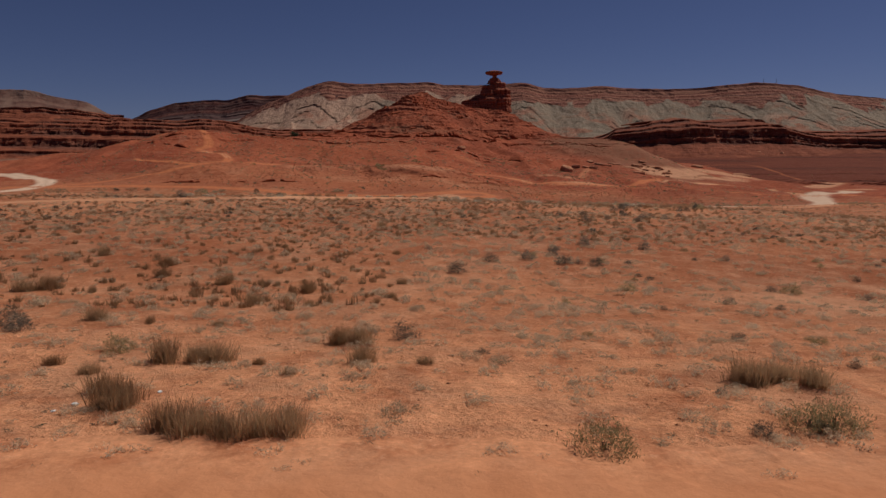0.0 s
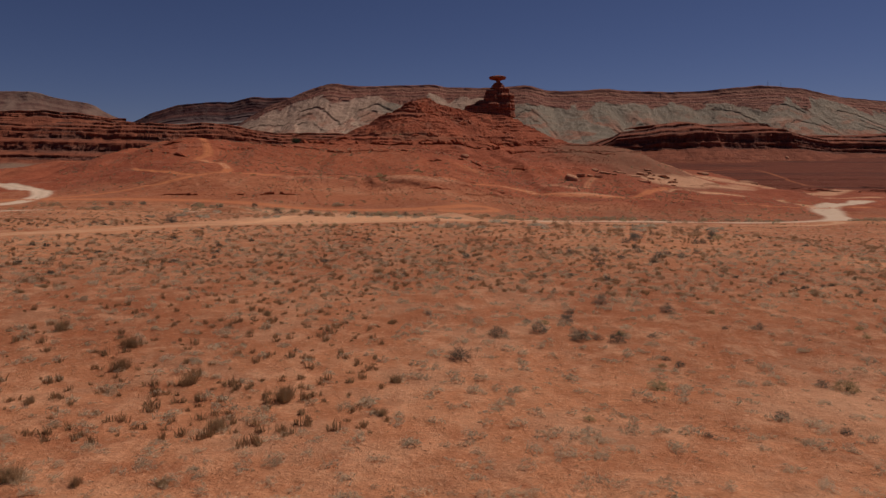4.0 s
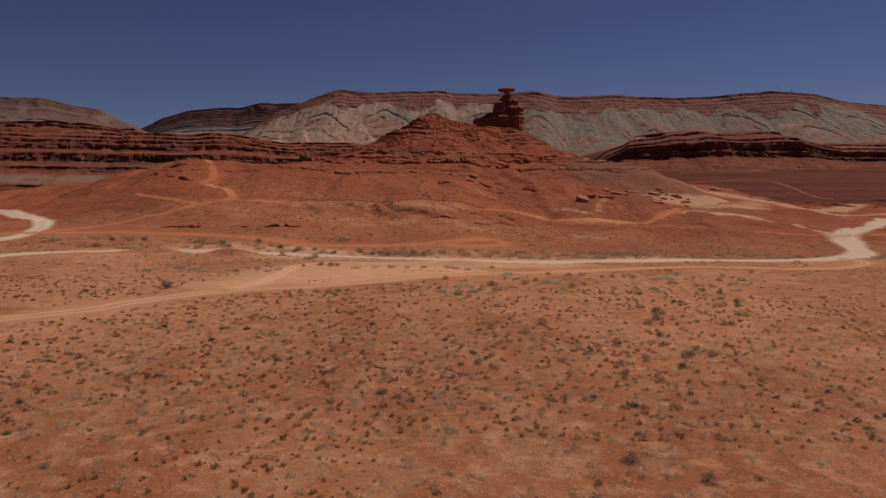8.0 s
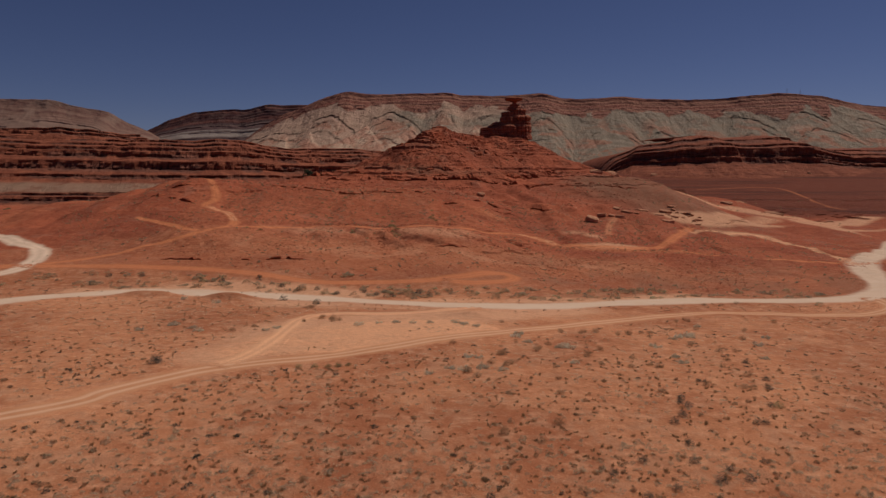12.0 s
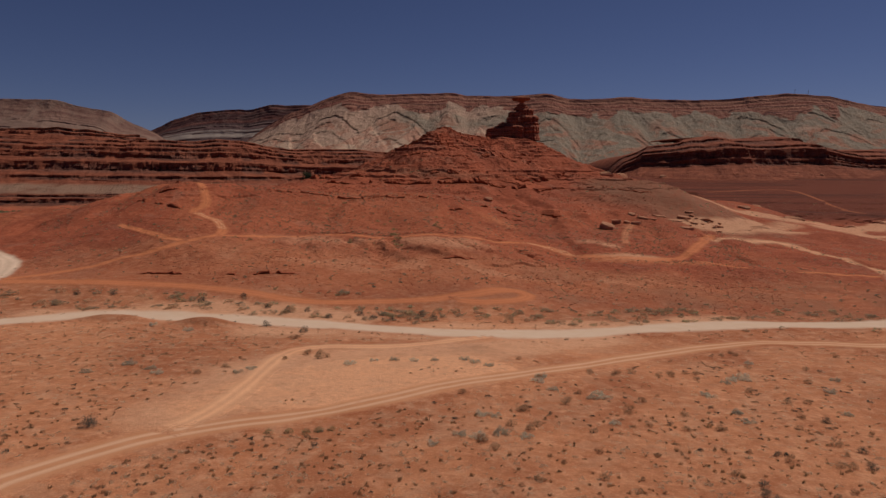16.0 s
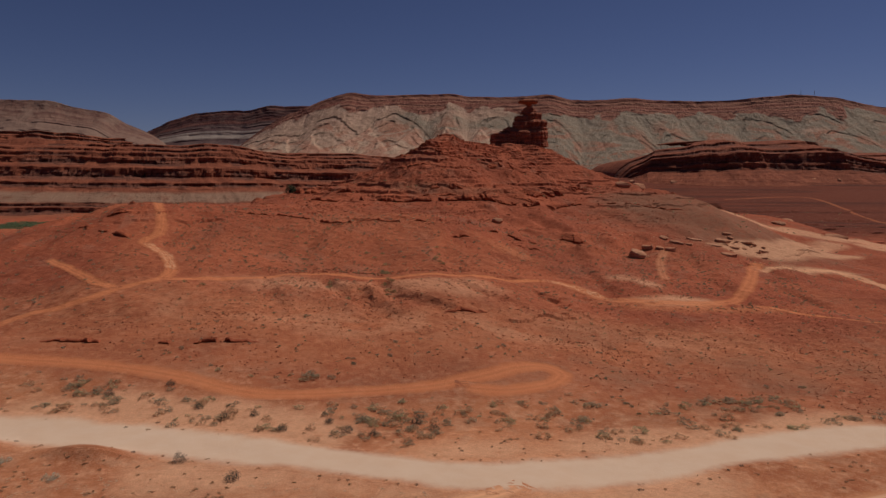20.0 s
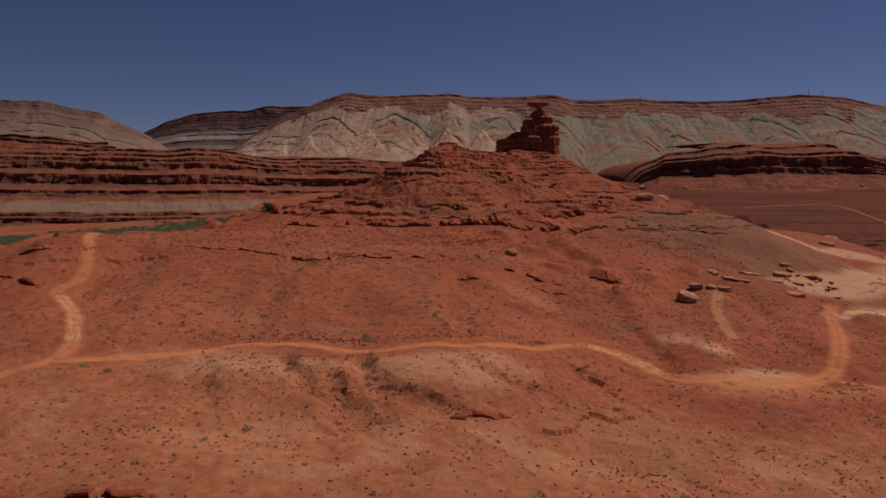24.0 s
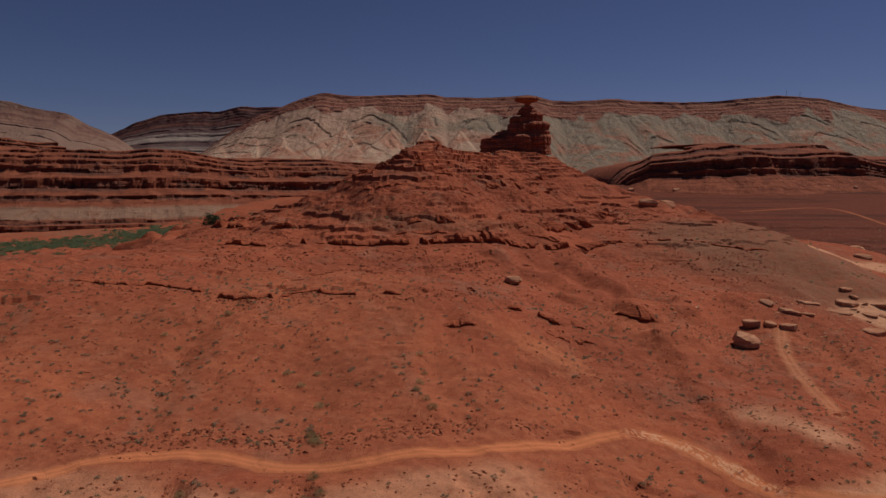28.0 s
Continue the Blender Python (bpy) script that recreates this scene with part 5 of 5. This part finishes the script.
PLANTS = (
    ("sagebrush", 1.2, ((1.0, 42.7), (3.4, 48.1), (6.2, 49.3), (8.5, 47.8), (10.8, 47.7), (16.4, 55.9), (-1.3, 24.7), (12.2, 58.8), (8.5, 52.6), (-15.2, 24.5), (-15.9, 25.2), (16.9, 81.7), (20, 83.6), (24.8, 85.4), (27.7, 85.9), (26.6, 88.1), (23.6, 89.8), (18.5, 89.7), (34.8, 101.3), (31, 90.3), (2.5, 80.4),
                        (22.9, 80.9), (16.6, 78.4), (24.7, 94.5), (28.1, 108.2), (34.1, 119.2), (39.3, 107.8), (14.7, 86.2), (28.9, 110.5), (28.5, 106.7), (26.8, 103.3), (25.1, 101), (35.9, 101.3), (44.5, 121.1), (42.6, 115.7), (46.2, 132.3), (-45.4, 121.5))),
    ("brown_bush", 1.5, ((34.5, 117.2), (41.2, 129), (39.4, 116.1), (40.5, 115.6), (53, 123.3), (27.1, 112.8), (42.7, 123.2), (21.2, 134.5), (6.9, 132), (2.3, 117.7), (13.9, 117.9), (13, 110.6), (1, 119.8), (11.1, 82.1), (4.2, 79.1), (4.7, 95.8), (11.3, 99.3), (8.6, 93.8), (10.9, 149.6), (19.5, 153.6), (26.6, 155.8), (32.8, 154.7), (35.8, 156.8), (36.4, 153.1), (48.5, 162.9), (47.9, 173.6),
                         (50.5, 173.5), (-30.9, 155.6), (-28.1, 159.7), (-25.9, 160.2),
                         (19.5, 155.2), (8.4, 160.8), (6.5, 131.9), (15.4, 141.1), (13.4, 137.8), (12.7, 135.8), (20.6, 132.7), (23.8, 154.7), (33, 156.2), (37.3, 156.7), (24, 138.8), (22, 127.8), (8, 126.3), (6.9, 124.3), (28.1, 132.9), (43.8, 134), (50.4, 175.8), (54.1, 153.3), (45, 140.6), (31, 127.7), (26.4, 126.7),
                         (-1.2, 138.4), (48.1, 141.2), (30.8, 154.7), (42.2, 146.7), (58.4, 162.6), (69.9, 174.8), (4.7, 125.6), (14.5, 124.5), (-33.4, 173.4), (-28.3, 161.5), (-39.1, 150), (-63.8, 169.9), (-25.6, 156.8), (-24.4, 158.1), (-42.1, 146))),
    ("grey_bush", 1.7, ((18.4, 141.5), (17.1, 139.2), (18.8, 139.6), (43.2, 154.8), (45, 156.3), (40.5, 151.5), (42.1, 153.4), (44.3, 153.6), (50, 166.4), (34.9, 142.6), (34.4, 143.9), (1.2, 129.2), (2.8, 129.1), (11.1, 149.4), (12, 142.4), (35.7, 134.8), (17.8, 128), (35.5, 130.8), (0.7, 157.2), (-1, 158.8), (3.1, 155), (10.2, 146.8), (-6, 157.3),
                        (-9.5, 156.6), (-12.8, 157), (-16.2, 156.2), (-19.7, 153.2), (-66.3, 184.6), (-56.5, 179), (-48, 145.5), (-50, 148), (-54.6, 150.3), (-59, 145.3), (-36, 146.8), (-34.5, 149), (-1.5, 121.6), (0.6, 120.8), (3.4, 122.6), (6.2, 121.7), (-4.6, 118.4), (55, 148), (60, 156), (51, 136))),
    ("sagebrush", 2.0, ((-42.8, 186.6), (-33.5, 180.8), (-58.5, 220.4), (-43.6, 206.5), (-39.1, 208.7), (-32.6, 202.2), (-22.2, 202.9), (-17.8, 201.9), (-11.4, 208.5), (-8.1, 205.6), (-102.4, 220), (-92.7, 220.3), (-67.6, 215.3), (-49.4, 210.8), (-25.9, 207), (-45.1, 120.7))),
    ("green_brush", 1.9, ((-13.2, 348.2), (-12.2, 340.3), (-13.3, 332.3), (-10.4, 324.5), (-29.9, 327.6), (-28.8, 315.6), (-26.5, 295.9), (-24.9, 288.6), (-24.8, 284.6), (-26.2, 301.4), (-23.2, 287.7), (-32.1, 338.6), (-34.4, 334.5), (-29.7, 317.6), (-28.6, 314), (-24.3, 295.7), (-42.7, 297.2), (-42, 292.5), (-61.1, 346.7), (-65.1, 349.9), (-55.8, 361.9), (-81.4, 284.6),
                          (-75.8, 283.7), (-34.8, 280.2), (-37.8, 338.2), (-27.6, 313), (-12.8, 336), (-11.6, 328))),
    ("grass_tussock", 1.0, ((-5.3, 14.2), (-4.6, 14.1), (-3.9, 14.3), (-3.3, 14.5), (-5.9, 14.5), (-7.6, 15.9), (-8.7, 17.4), (-7.9, 16.3), (-7.5, 20.7), (-7.0, 20.9), (-8.4, 20.6), (-13.3, 26.4), (-3.6, 23.8), (-2.9, 23.6), (-2.4, 20.4),
                            (8.4, 18.4), (8.9, 18.5), (10.0, 18.1), (9.3, 18.6), (-7.0, 35.7), (-8.7, 32.0), (-16.2, 40), (-23, 47), (-21.3, 34.8), (-20.4, 35.5), (-17.5, 44), (-12, 38))),
    ("green_brush", 1.3, ((3.3, 13.6), (8.2, 14.9), (8.8, 14.8), (-10.5, 22), (10.7, 39.3), (20.5, 40.0), (40.1, 107.5), (-23.9, 120.7), (-21.6, 121.2), (-19.6, 121.1), (-18.2, 121.8), (-16.8, 122.2))),
    ("dead_brush", 0.8, ((-8.6, 15.6), (-1.07, 15.6), (0.96, 21), (1.8, 20.6), (5.8, 15.4), (-4.1, 34.8), (-3.2, 35.2), (2.4, 26), (4.6, 24.5), (7.2, 27), (-5.8, 28.5), (-9.8, 28), (3.2, 33), (5.5, 31), (9.5, 24), (12.4, 27))),
)
n = 0
for kind, size, places in PLANTS:
    for x, y in places:
        rnd = random.Random(1000 + n)
        wide = size * rnd.uniform(0.85, 1.2)
        plant(kind, x, y, wide, wide * rnd.uniform(0.8, 1.05), n)
        n += 1
rnd = random.Random(5)
while n < 450:
    y = 13 + 60 * rnd.random() ** 0.9
    x = rnd.uniform(-0.72, 0.72) * (y + 3)
    if float(grain(x, y, 7, 321)) + 0.5 * rnd.uniform(-1, 1) < -0.1:
        continue
    left = x < 2 - 0.1 * y
    kind = rnd.choice(("grass_tussock", "dead_brush", "dead_brush", "dead_brush") if left else ("dead_brush", "dead_brush", "dead_brush", "green_brush", "sagebrush"))
    wide = rnd.uniform(0.3, 0.65) + 0.004 * y
    plant(kind, x, y, wide, wide * rnd.uniform(0.65, 1.0), n)
    n += 1


def scatter(name, label, material, tiles, places, category="bush"):
    """Plants past counting, joined in one mesh: places are rows of x, y, width, height."""
    out = []
    for k, (x, y, w, h) in enumerate(places):
        t = tiles[k % len(tiles)]
        a = 2.399 * k
        c, s = math.cos(a), math.sin(a)
        m = np.array([[c * w, -s * w, 0], [s * w, c * w, 0], [0, 0, h]])
        out.append(t @ m.T + np.array([x, y, floor_at(x, y) - 0.02]))
    return tagged(new(name, mesh_of(name, np.concatenate(out), material)), label, category, kind="stuff")


ROADS_CLEAR = [np.array(ROUTES[k], float) for k in ("near", "main", "pull", "cross", "bowl", "loop", "ridge")]


def off_road(x, y, gap):
    clear = (np.hypot((x + 20) / 1.9, y - 142) > 8) & (off_line(x, y, ((-36, 126), (-31, 142), (-20, 156), (-4, 165), (18, 171), (40, 183))) > 8)
    for p in ROADS_CLEAR:
        for a, b in zip(p[:-1], p[1:]):
            d = b - a
            t = np.clip(((x - a[0]) * d[0] + (y - a[1]) * d[1]) / (d @ d), 0, 1)
            clear &= np.hypot(x - a[0] - t * d[0], y - a[1] - t * d[1]) > gap
    return clear


def field(count, y0, y1, side, seed, lump, low, size, power=1.0, edge=0.75):
    """Places for plants or stones: thick and thin by turns, clear of the roads; rows of x, y, width, height."""
    rnd = np.random.RandomState(seed)
    y = y0 + (y1 - y0) * rnd.uniform(size=count * 6) ** power
    x = rnd.uniform(-1, 1, count * 6) * (edge * y + side)
    thick = 0.7 * grain(x, y, 2.5 * lump, seed) + 0.45 * grain(x + 0.3 * y, y, lump, seed + 1) + rnd.uniform(-0.9, 0.9, count * 6)
    keep = (thick > low) & off_road(x, y, 4.6)
    x, y = x[keep][:count], y[keep][:count]
    w = rnd.uniform(*size, len(x)) * rnd.uniform(0.7, 1.0, len(x))
    return np.stack([x, y, w, w * rnd.uniform(0.6, 0.95, len(x))], 1).tolist()


def in_draws(places, seed):
    """Keeps the plants that stand in the shallow draws of the slope, and a third of the others."""
    rnd = np.random.RandomState(seed)
    p = np.array(places)
    draw = np.abs(grain(p[:, 0] + 3 * grain(p[:, 0], p[:, 1], 14, 23), p[:, 1] * 0.25, 17, 24))
    keep = (draw < 0.14) | (rnd.uniform(size=len(p)) < 0.45)
    return p[keep & ((p[:, 1] > 295) | (rnd.uniform(size=len(p)) < 0.55))].tolist()


STRAW = [blades(46, 1.2, 0.8, 1100 + k, 1.4, 0.022, 14) for k in range(6)]
SAGE = [leaf_ball(120, 0.9, 0.55, 1120 + k, 0.10, 0.6, 0.9) for k in range(8)]
PALE = [leaf_ball(44, 1, 0.36, 1140 + k, 0.13, 0.35, 0.4) for k in range(6)]
MAT = [np.vstack([leaf_ball(120, 0.9, 0.46, 1160 + k, 0.085, 0.40, 0.6), leaf_ball(34, 0.55, 0.36, 1166 + k, 0.085, 0.38, 0.6) + np.array([0.5, -0.2, 0])]) for k in range(6)]


def low_near_road(places, top=0.32):
    return [(x, y, w, min(h, top) if y > 120 else h) for x, y, w, h in places]


FINE = [np.vstack([leaf_ball(300, 1, 0.46, 1360 + k, 0.055, 0.36, 0.6), leaf_ball(110, 0.55, 0.4, 1366 + k, 0.055, 0.36, 0.6) + np.array([0.5, -0.2, 0])]) for k in range(6)]
scatter("dry_mats_near", "low pale grey-tan dry brush mats on red soil", M_DEAD, FINE, [(x, y, w, 1.1 * h) for x, y, w, h in field(520, 12, 32, 5, 40, 6, -0.45, (0.3, 1.0), 0.8)])
scatter("dry_mats", "low pale grey-tan dry brush mats dotting the red plain", M_DEAD, MAT, [(x, y, w, 1.1 * h) for x, y, w, h in field(2500, 30, 95, 5, 41, 6, -0.2, (0.35, 1.15), 0.8)])
scatter("dry_tufts", "tiny dry tufts between the brush", M_BRUSH, PALE, field(5200, 10, 90, 5, 42, 4, -0.5, (0.08, 0.38), 0.7))
scatter("dry_grass", "straw-brown dry grass across the plain", M_STRAW, STRAW, [p for p in field(3800, 30, 135, 5, 43, 11, -0.05, (0.4, 1.0)) if p[0] < 2 - 0.12 * p[1] or p[1] > 62])
scatter("pale_brush", "pale grey low brush across the plain", M_DEAD, PALE, low_near_road(field(4600, 60, 180, 0, 45, 12, -0.15, (0.4, 1.2))))
scatter("sage_scrub", "dark sagebrush scattered over the plain", M_SAGE, SAGE, low_near_road(field(330, 62, 205, 0, 47, 22, 0.45, (0.5, 1.3), 0.8), 0.45))
scatter("brown_scrub", "brown dry scrub scattered over the plain", M_BROWN, SAGE, low_near_road(field(2200, 62, 205, 0, 48, 13, 0.1, (0.3, 1.2), 0.8), 0.45))
rnd = random.Random(61)
wash, wash_dark, wash_brown = [], [], []
for k in range(125):
    cx = rnd.uniform(-125, 150)
    cy = 205 + 0.05 * abs(cx) + rnd.choice((0, 0, 6, 12, 18)) + rnd.gauss(0, 3)
    for _ in range(rnd.randint(2, 9)):
        w = rnd.uniform(1.1, 3.6) * rnd.uniform(0.6, 1)
        rnd.choice((wash, wash, wash_dark, wash_brown, wash_brown)).append((cx + rnd.gauss(0, 4.0), cy + rnd.gauss(0, 1.8), w, w * rnd.uniform(0.4, 0.65)))
wash = [p for p in wash if off_road(p[0], p[1], 5.5)]
wash_dark = [p for p in wash_dark if off_road(p[0], p[1], 5.5)]
wash_brown = [p for p in wash_brown if off_road(p[0], p[1], 5.5)]
THICK = [leaf_ball(190, 1, 0.72, 1180 + k, 0.085, 0.45, 0.5) for k in range(6)]
scatter("wash_brush", "grey-tan brush clumps lining the dry wash", M_BRUSH, THICK, wash)
scatter("wash_bushes", "brown dry bushes lining the dry wash", M_BROWN, THICK, wash_brown)
scatter("wash_scrub", "dark green scrub clumps lining the dry wash", M_SCRUB, THICK, wash_dark)
scatter("slope_scrub", "small dark shrubs dotting the red slopes", M_SCRUB, SAGE, in_draws(field(3000, 212, 425, 30, 49, 20, -0.15, (0.35, 1.25), 0.9, 0.45), 49))
scatter("slope_brush", "small grey-green shrubs on the red slopes", M_BRUSH, SAGE, in_draws(field(2400, 212, 400, 30, 50, 14, 0.0, (0.6, 1.6), 0.9, 0.45), 50))
scatter("draw_scrub", "small grey-green shrubs in the draws of the red slope", M_BRUSH, SAGE, in_draws(field(2600, 306, 392, 24, 58, 14, -0.1, (0.4, 1.5), 1.0, 0.28), 58))
scatter("slope_grass", "small dry tufts on the red slopes", M_STRAW, [PALE[0], STRAW[1], PALE[2]], field(1300, 216, 400, 30, 51, 20, 0.0, (0.4, 1.0), 0.9, 0.45), "grass")
rnd = random.Random(9)
scatter("river_thicket", "bright green thicket along the river", M_RIVER, SAGE, [(-250 - 0.85 * s + rnd.gauss(0, 26), 862 - s + rnd.gauss(0, 18), w, w * 0.45) for s, w in ((rnd.uniform(-60, 380), rnd.uniform(3, 10)) for _ in range(2600))])
scatter("far_scrub", "dark scrub dotting the far flats", M_SCRUB, SAGE, field(700, 430, 900, 30, 53, 60, 0.1, (1.0, 2.2), 1.0, 0.5))


def pebbles(name, label, material, places, seed):
    """Broken stones past counting, joined in one mesh."""
    rnd = np.random.RandomState(seed)
    base = np.array([(1, 0.2, 0), (0.1, 1, 0), (-1, -0.1, 0), (-0.2, -1, 0), (0.1, 0.1, 1), (0, 0, -0.6)], float)
    tris = np.array([(0, 1, 4), (1, 2, 4), (2, 3, 4), (3, 0, 4), (1, 0, 5), (2, 1, 5), (3, 2, 5), (0, 3, 5)])
    out = []
    for x, y, s, h in places:
        v = (base + rnd.uniform(-0.25, 0.25, base.shape)) * (s * rnd.uniform(0.7, 1.3), s * rnd.uniform(0.6, 1.1), h)
        a = rnd.uniform(0, 6.28)
        v = v @ np.array([[math.cos(a), -math.sin(a), 0], [math.sin(a), math.cos(a), 0], [0, 0, 1]]).T
        out.append(v[tris] + np.array([x, y, floor_at(x, y)]))
    return tagged(new(name, mesh_of(name, np.concatenate(out), material)), label, "stones", kind="stuff")


pebbles("stones", "small pale stones on red soil", M_SLAB, [(x, y, s, 0.5 * s) for x, y, s, _ in field(2200, 9, 60, 6, 71, 12, -0.2, (0.02, 0.09), 1, 0.7)], 71)
rnd = random.Random(91)
broken = []
for line, wide, deep in GULLIES:
    for (ax, ay), (bx, by) in zip(line, line[1:]):
        for _ in range(24):
            t, size = rnd.random(), rnd.uniform(0.12, 0.5) * rnd.uniform(0.5, 1)
            broken.append((ax + (bx - ax) * t + rnd.gauss(0.5, 0.45 * wide), ay + (by - ay) * t + rnd.gauss(0.5, 1.2), size, 0.6 * size))
for cx, cy in ((-22, 313), (-50, 312), (-58, 309), (-44, 314), (-20, 316), (5, 322), (20, 262), (30, 258), (-60, 262)):
    for _ in range(60):
        size = rnd.uniform(0.1, 0.42)
        broken.append((cx + rnd.gauss(0, 4.5), cy + rnd.gauss(0, 1.6), size, 0.6 * size))
for line in (((-96, 370), (-76, 374), (-57, 370), (-40, 374), (-17, 373), (3, 387)), ((-62, 313), (-44, 316), (-30, 314)), ((-16, 318), (-2, 322))):
    for (ax, ay), (bx, by) in zip(line, line[1:]):
        for _ in range(110):
            t, size = rnd.random(), rnd.uniform(0.15, 0.6) * rnd.uniform(0.5, 1)
            broken.append((ax + (bx - ax) * t + rnd.gauss(0, 1.5), ay + (by - ay) * t + rnd.gauss(-1.0, 2.0), size, 0.6 * size))
pebbles("gully_rubble", "broken red stones in the gullies and beside the track", M_RUBBLE, broken, 76)
pebbles("rubble", "broken red rock rubble on the butte", M_RUBBLE, [(x, y, s, 0.6 * s) for x, y, s, _ in field(6500, 395, 600, 20, 73, 14, 0.0, (0.2, 0.8), 0.9, 0.2)], 73)
pebbles("slope_stones", "small broken red stones on the lower slopes", M_RUBBLE, [(x, y, s, 0.6 * s) for x, y, s, _ in field(9000, 222, 400, 20, 74, 9, 0.2, (0.08, 0.42), 0.9, 0.3)], 74)
pebbles("pale_rubble", "pale broken stones below the slabs", M_SLAB, [(x + 95, y, s, 0.5 * s) for x, y, s, _ in field(500, 385, 430, 45, 75, 8, 0.1, (0.2, 0.8), 1, 0.0)], 75)

# ---- scraps of litter by the verge ----
def scrap_mesh(seed):
    rnd = random.Random(seed)
    bm = bmesh.new()
    bmesh.ops.create_icosphere(bm, subdivisions=2, radius=1.0)
    for v in bm.verts:
        v.co = v.co * rnd.uniform(0.65, 1.05)
    me = bpy.data.meshes.new("paper_scrap")
    bm.to_mesh(me)
    bm.free()
    me.materials.append(M_PAPER)
    return me


for k, (x, y, wide) in enumerate(((-8.9, 16.3, 0.11), (-9.2, 15.9, 0.07), (-7.2, 17.2, 0.09))):
    scrap = tagged(new("paper_scrap", scrap_mesh(1300 + k)), "crumpled white paper scrap on red soil", "litter", "litter")
    scrap.matrix_world = pose(x, y, floor_at(x, y) + 0.35 * wide, 0, 0, 50 * k) @ Matrix.Diagonal((wide, wide * 0.7, wide * 0.45, 1))

# ---- a dark juniper on the knob, masts on the ridge ----
juniper = tagged(new("juniper"), "dark wind-bent juniper on the rocky knob", "tree")
juniper.location = (-104, 499, floor_at(-104, 499) - 0.1)
part("crown", mesh_of("crown", np.vstack([leaf_ball(1700, 7.4, 6.0, 1201, 0.34, 0.7), leaf_ball(700, 4, 3.6, 1202, 0.3, 0.7) + np.array([2.6, 0, 0])]), M_JUNIPER), juniper)
part("trunk", mesh_of("trunk", blades(60, 2.4, 3.2, 1203, 1.2, 0.10), M_TWIG), juniper)
for x, tall in ((1500, 26), (1560, 20)):
    mast = tagged(new("radio_mast"), "thin steel radio mast on the ridge crest", "mast", "masts")
    mast.location = (x, 3299, 372.5)
    bm = bmesh.new()
    bmesh.ops.create_cone(bm, cap_ends=True, segments=6, radius1=1.0, radius2=0.5, depth=tall, matrix=Matrix.Translation((0, 0, tall / 2)))
    me = bpy.data.meshes.new("pole")
    bm.to_mesh(me)
    bm.free()
    me.materials.append(M_METAL)
    part("pole", me, mast)
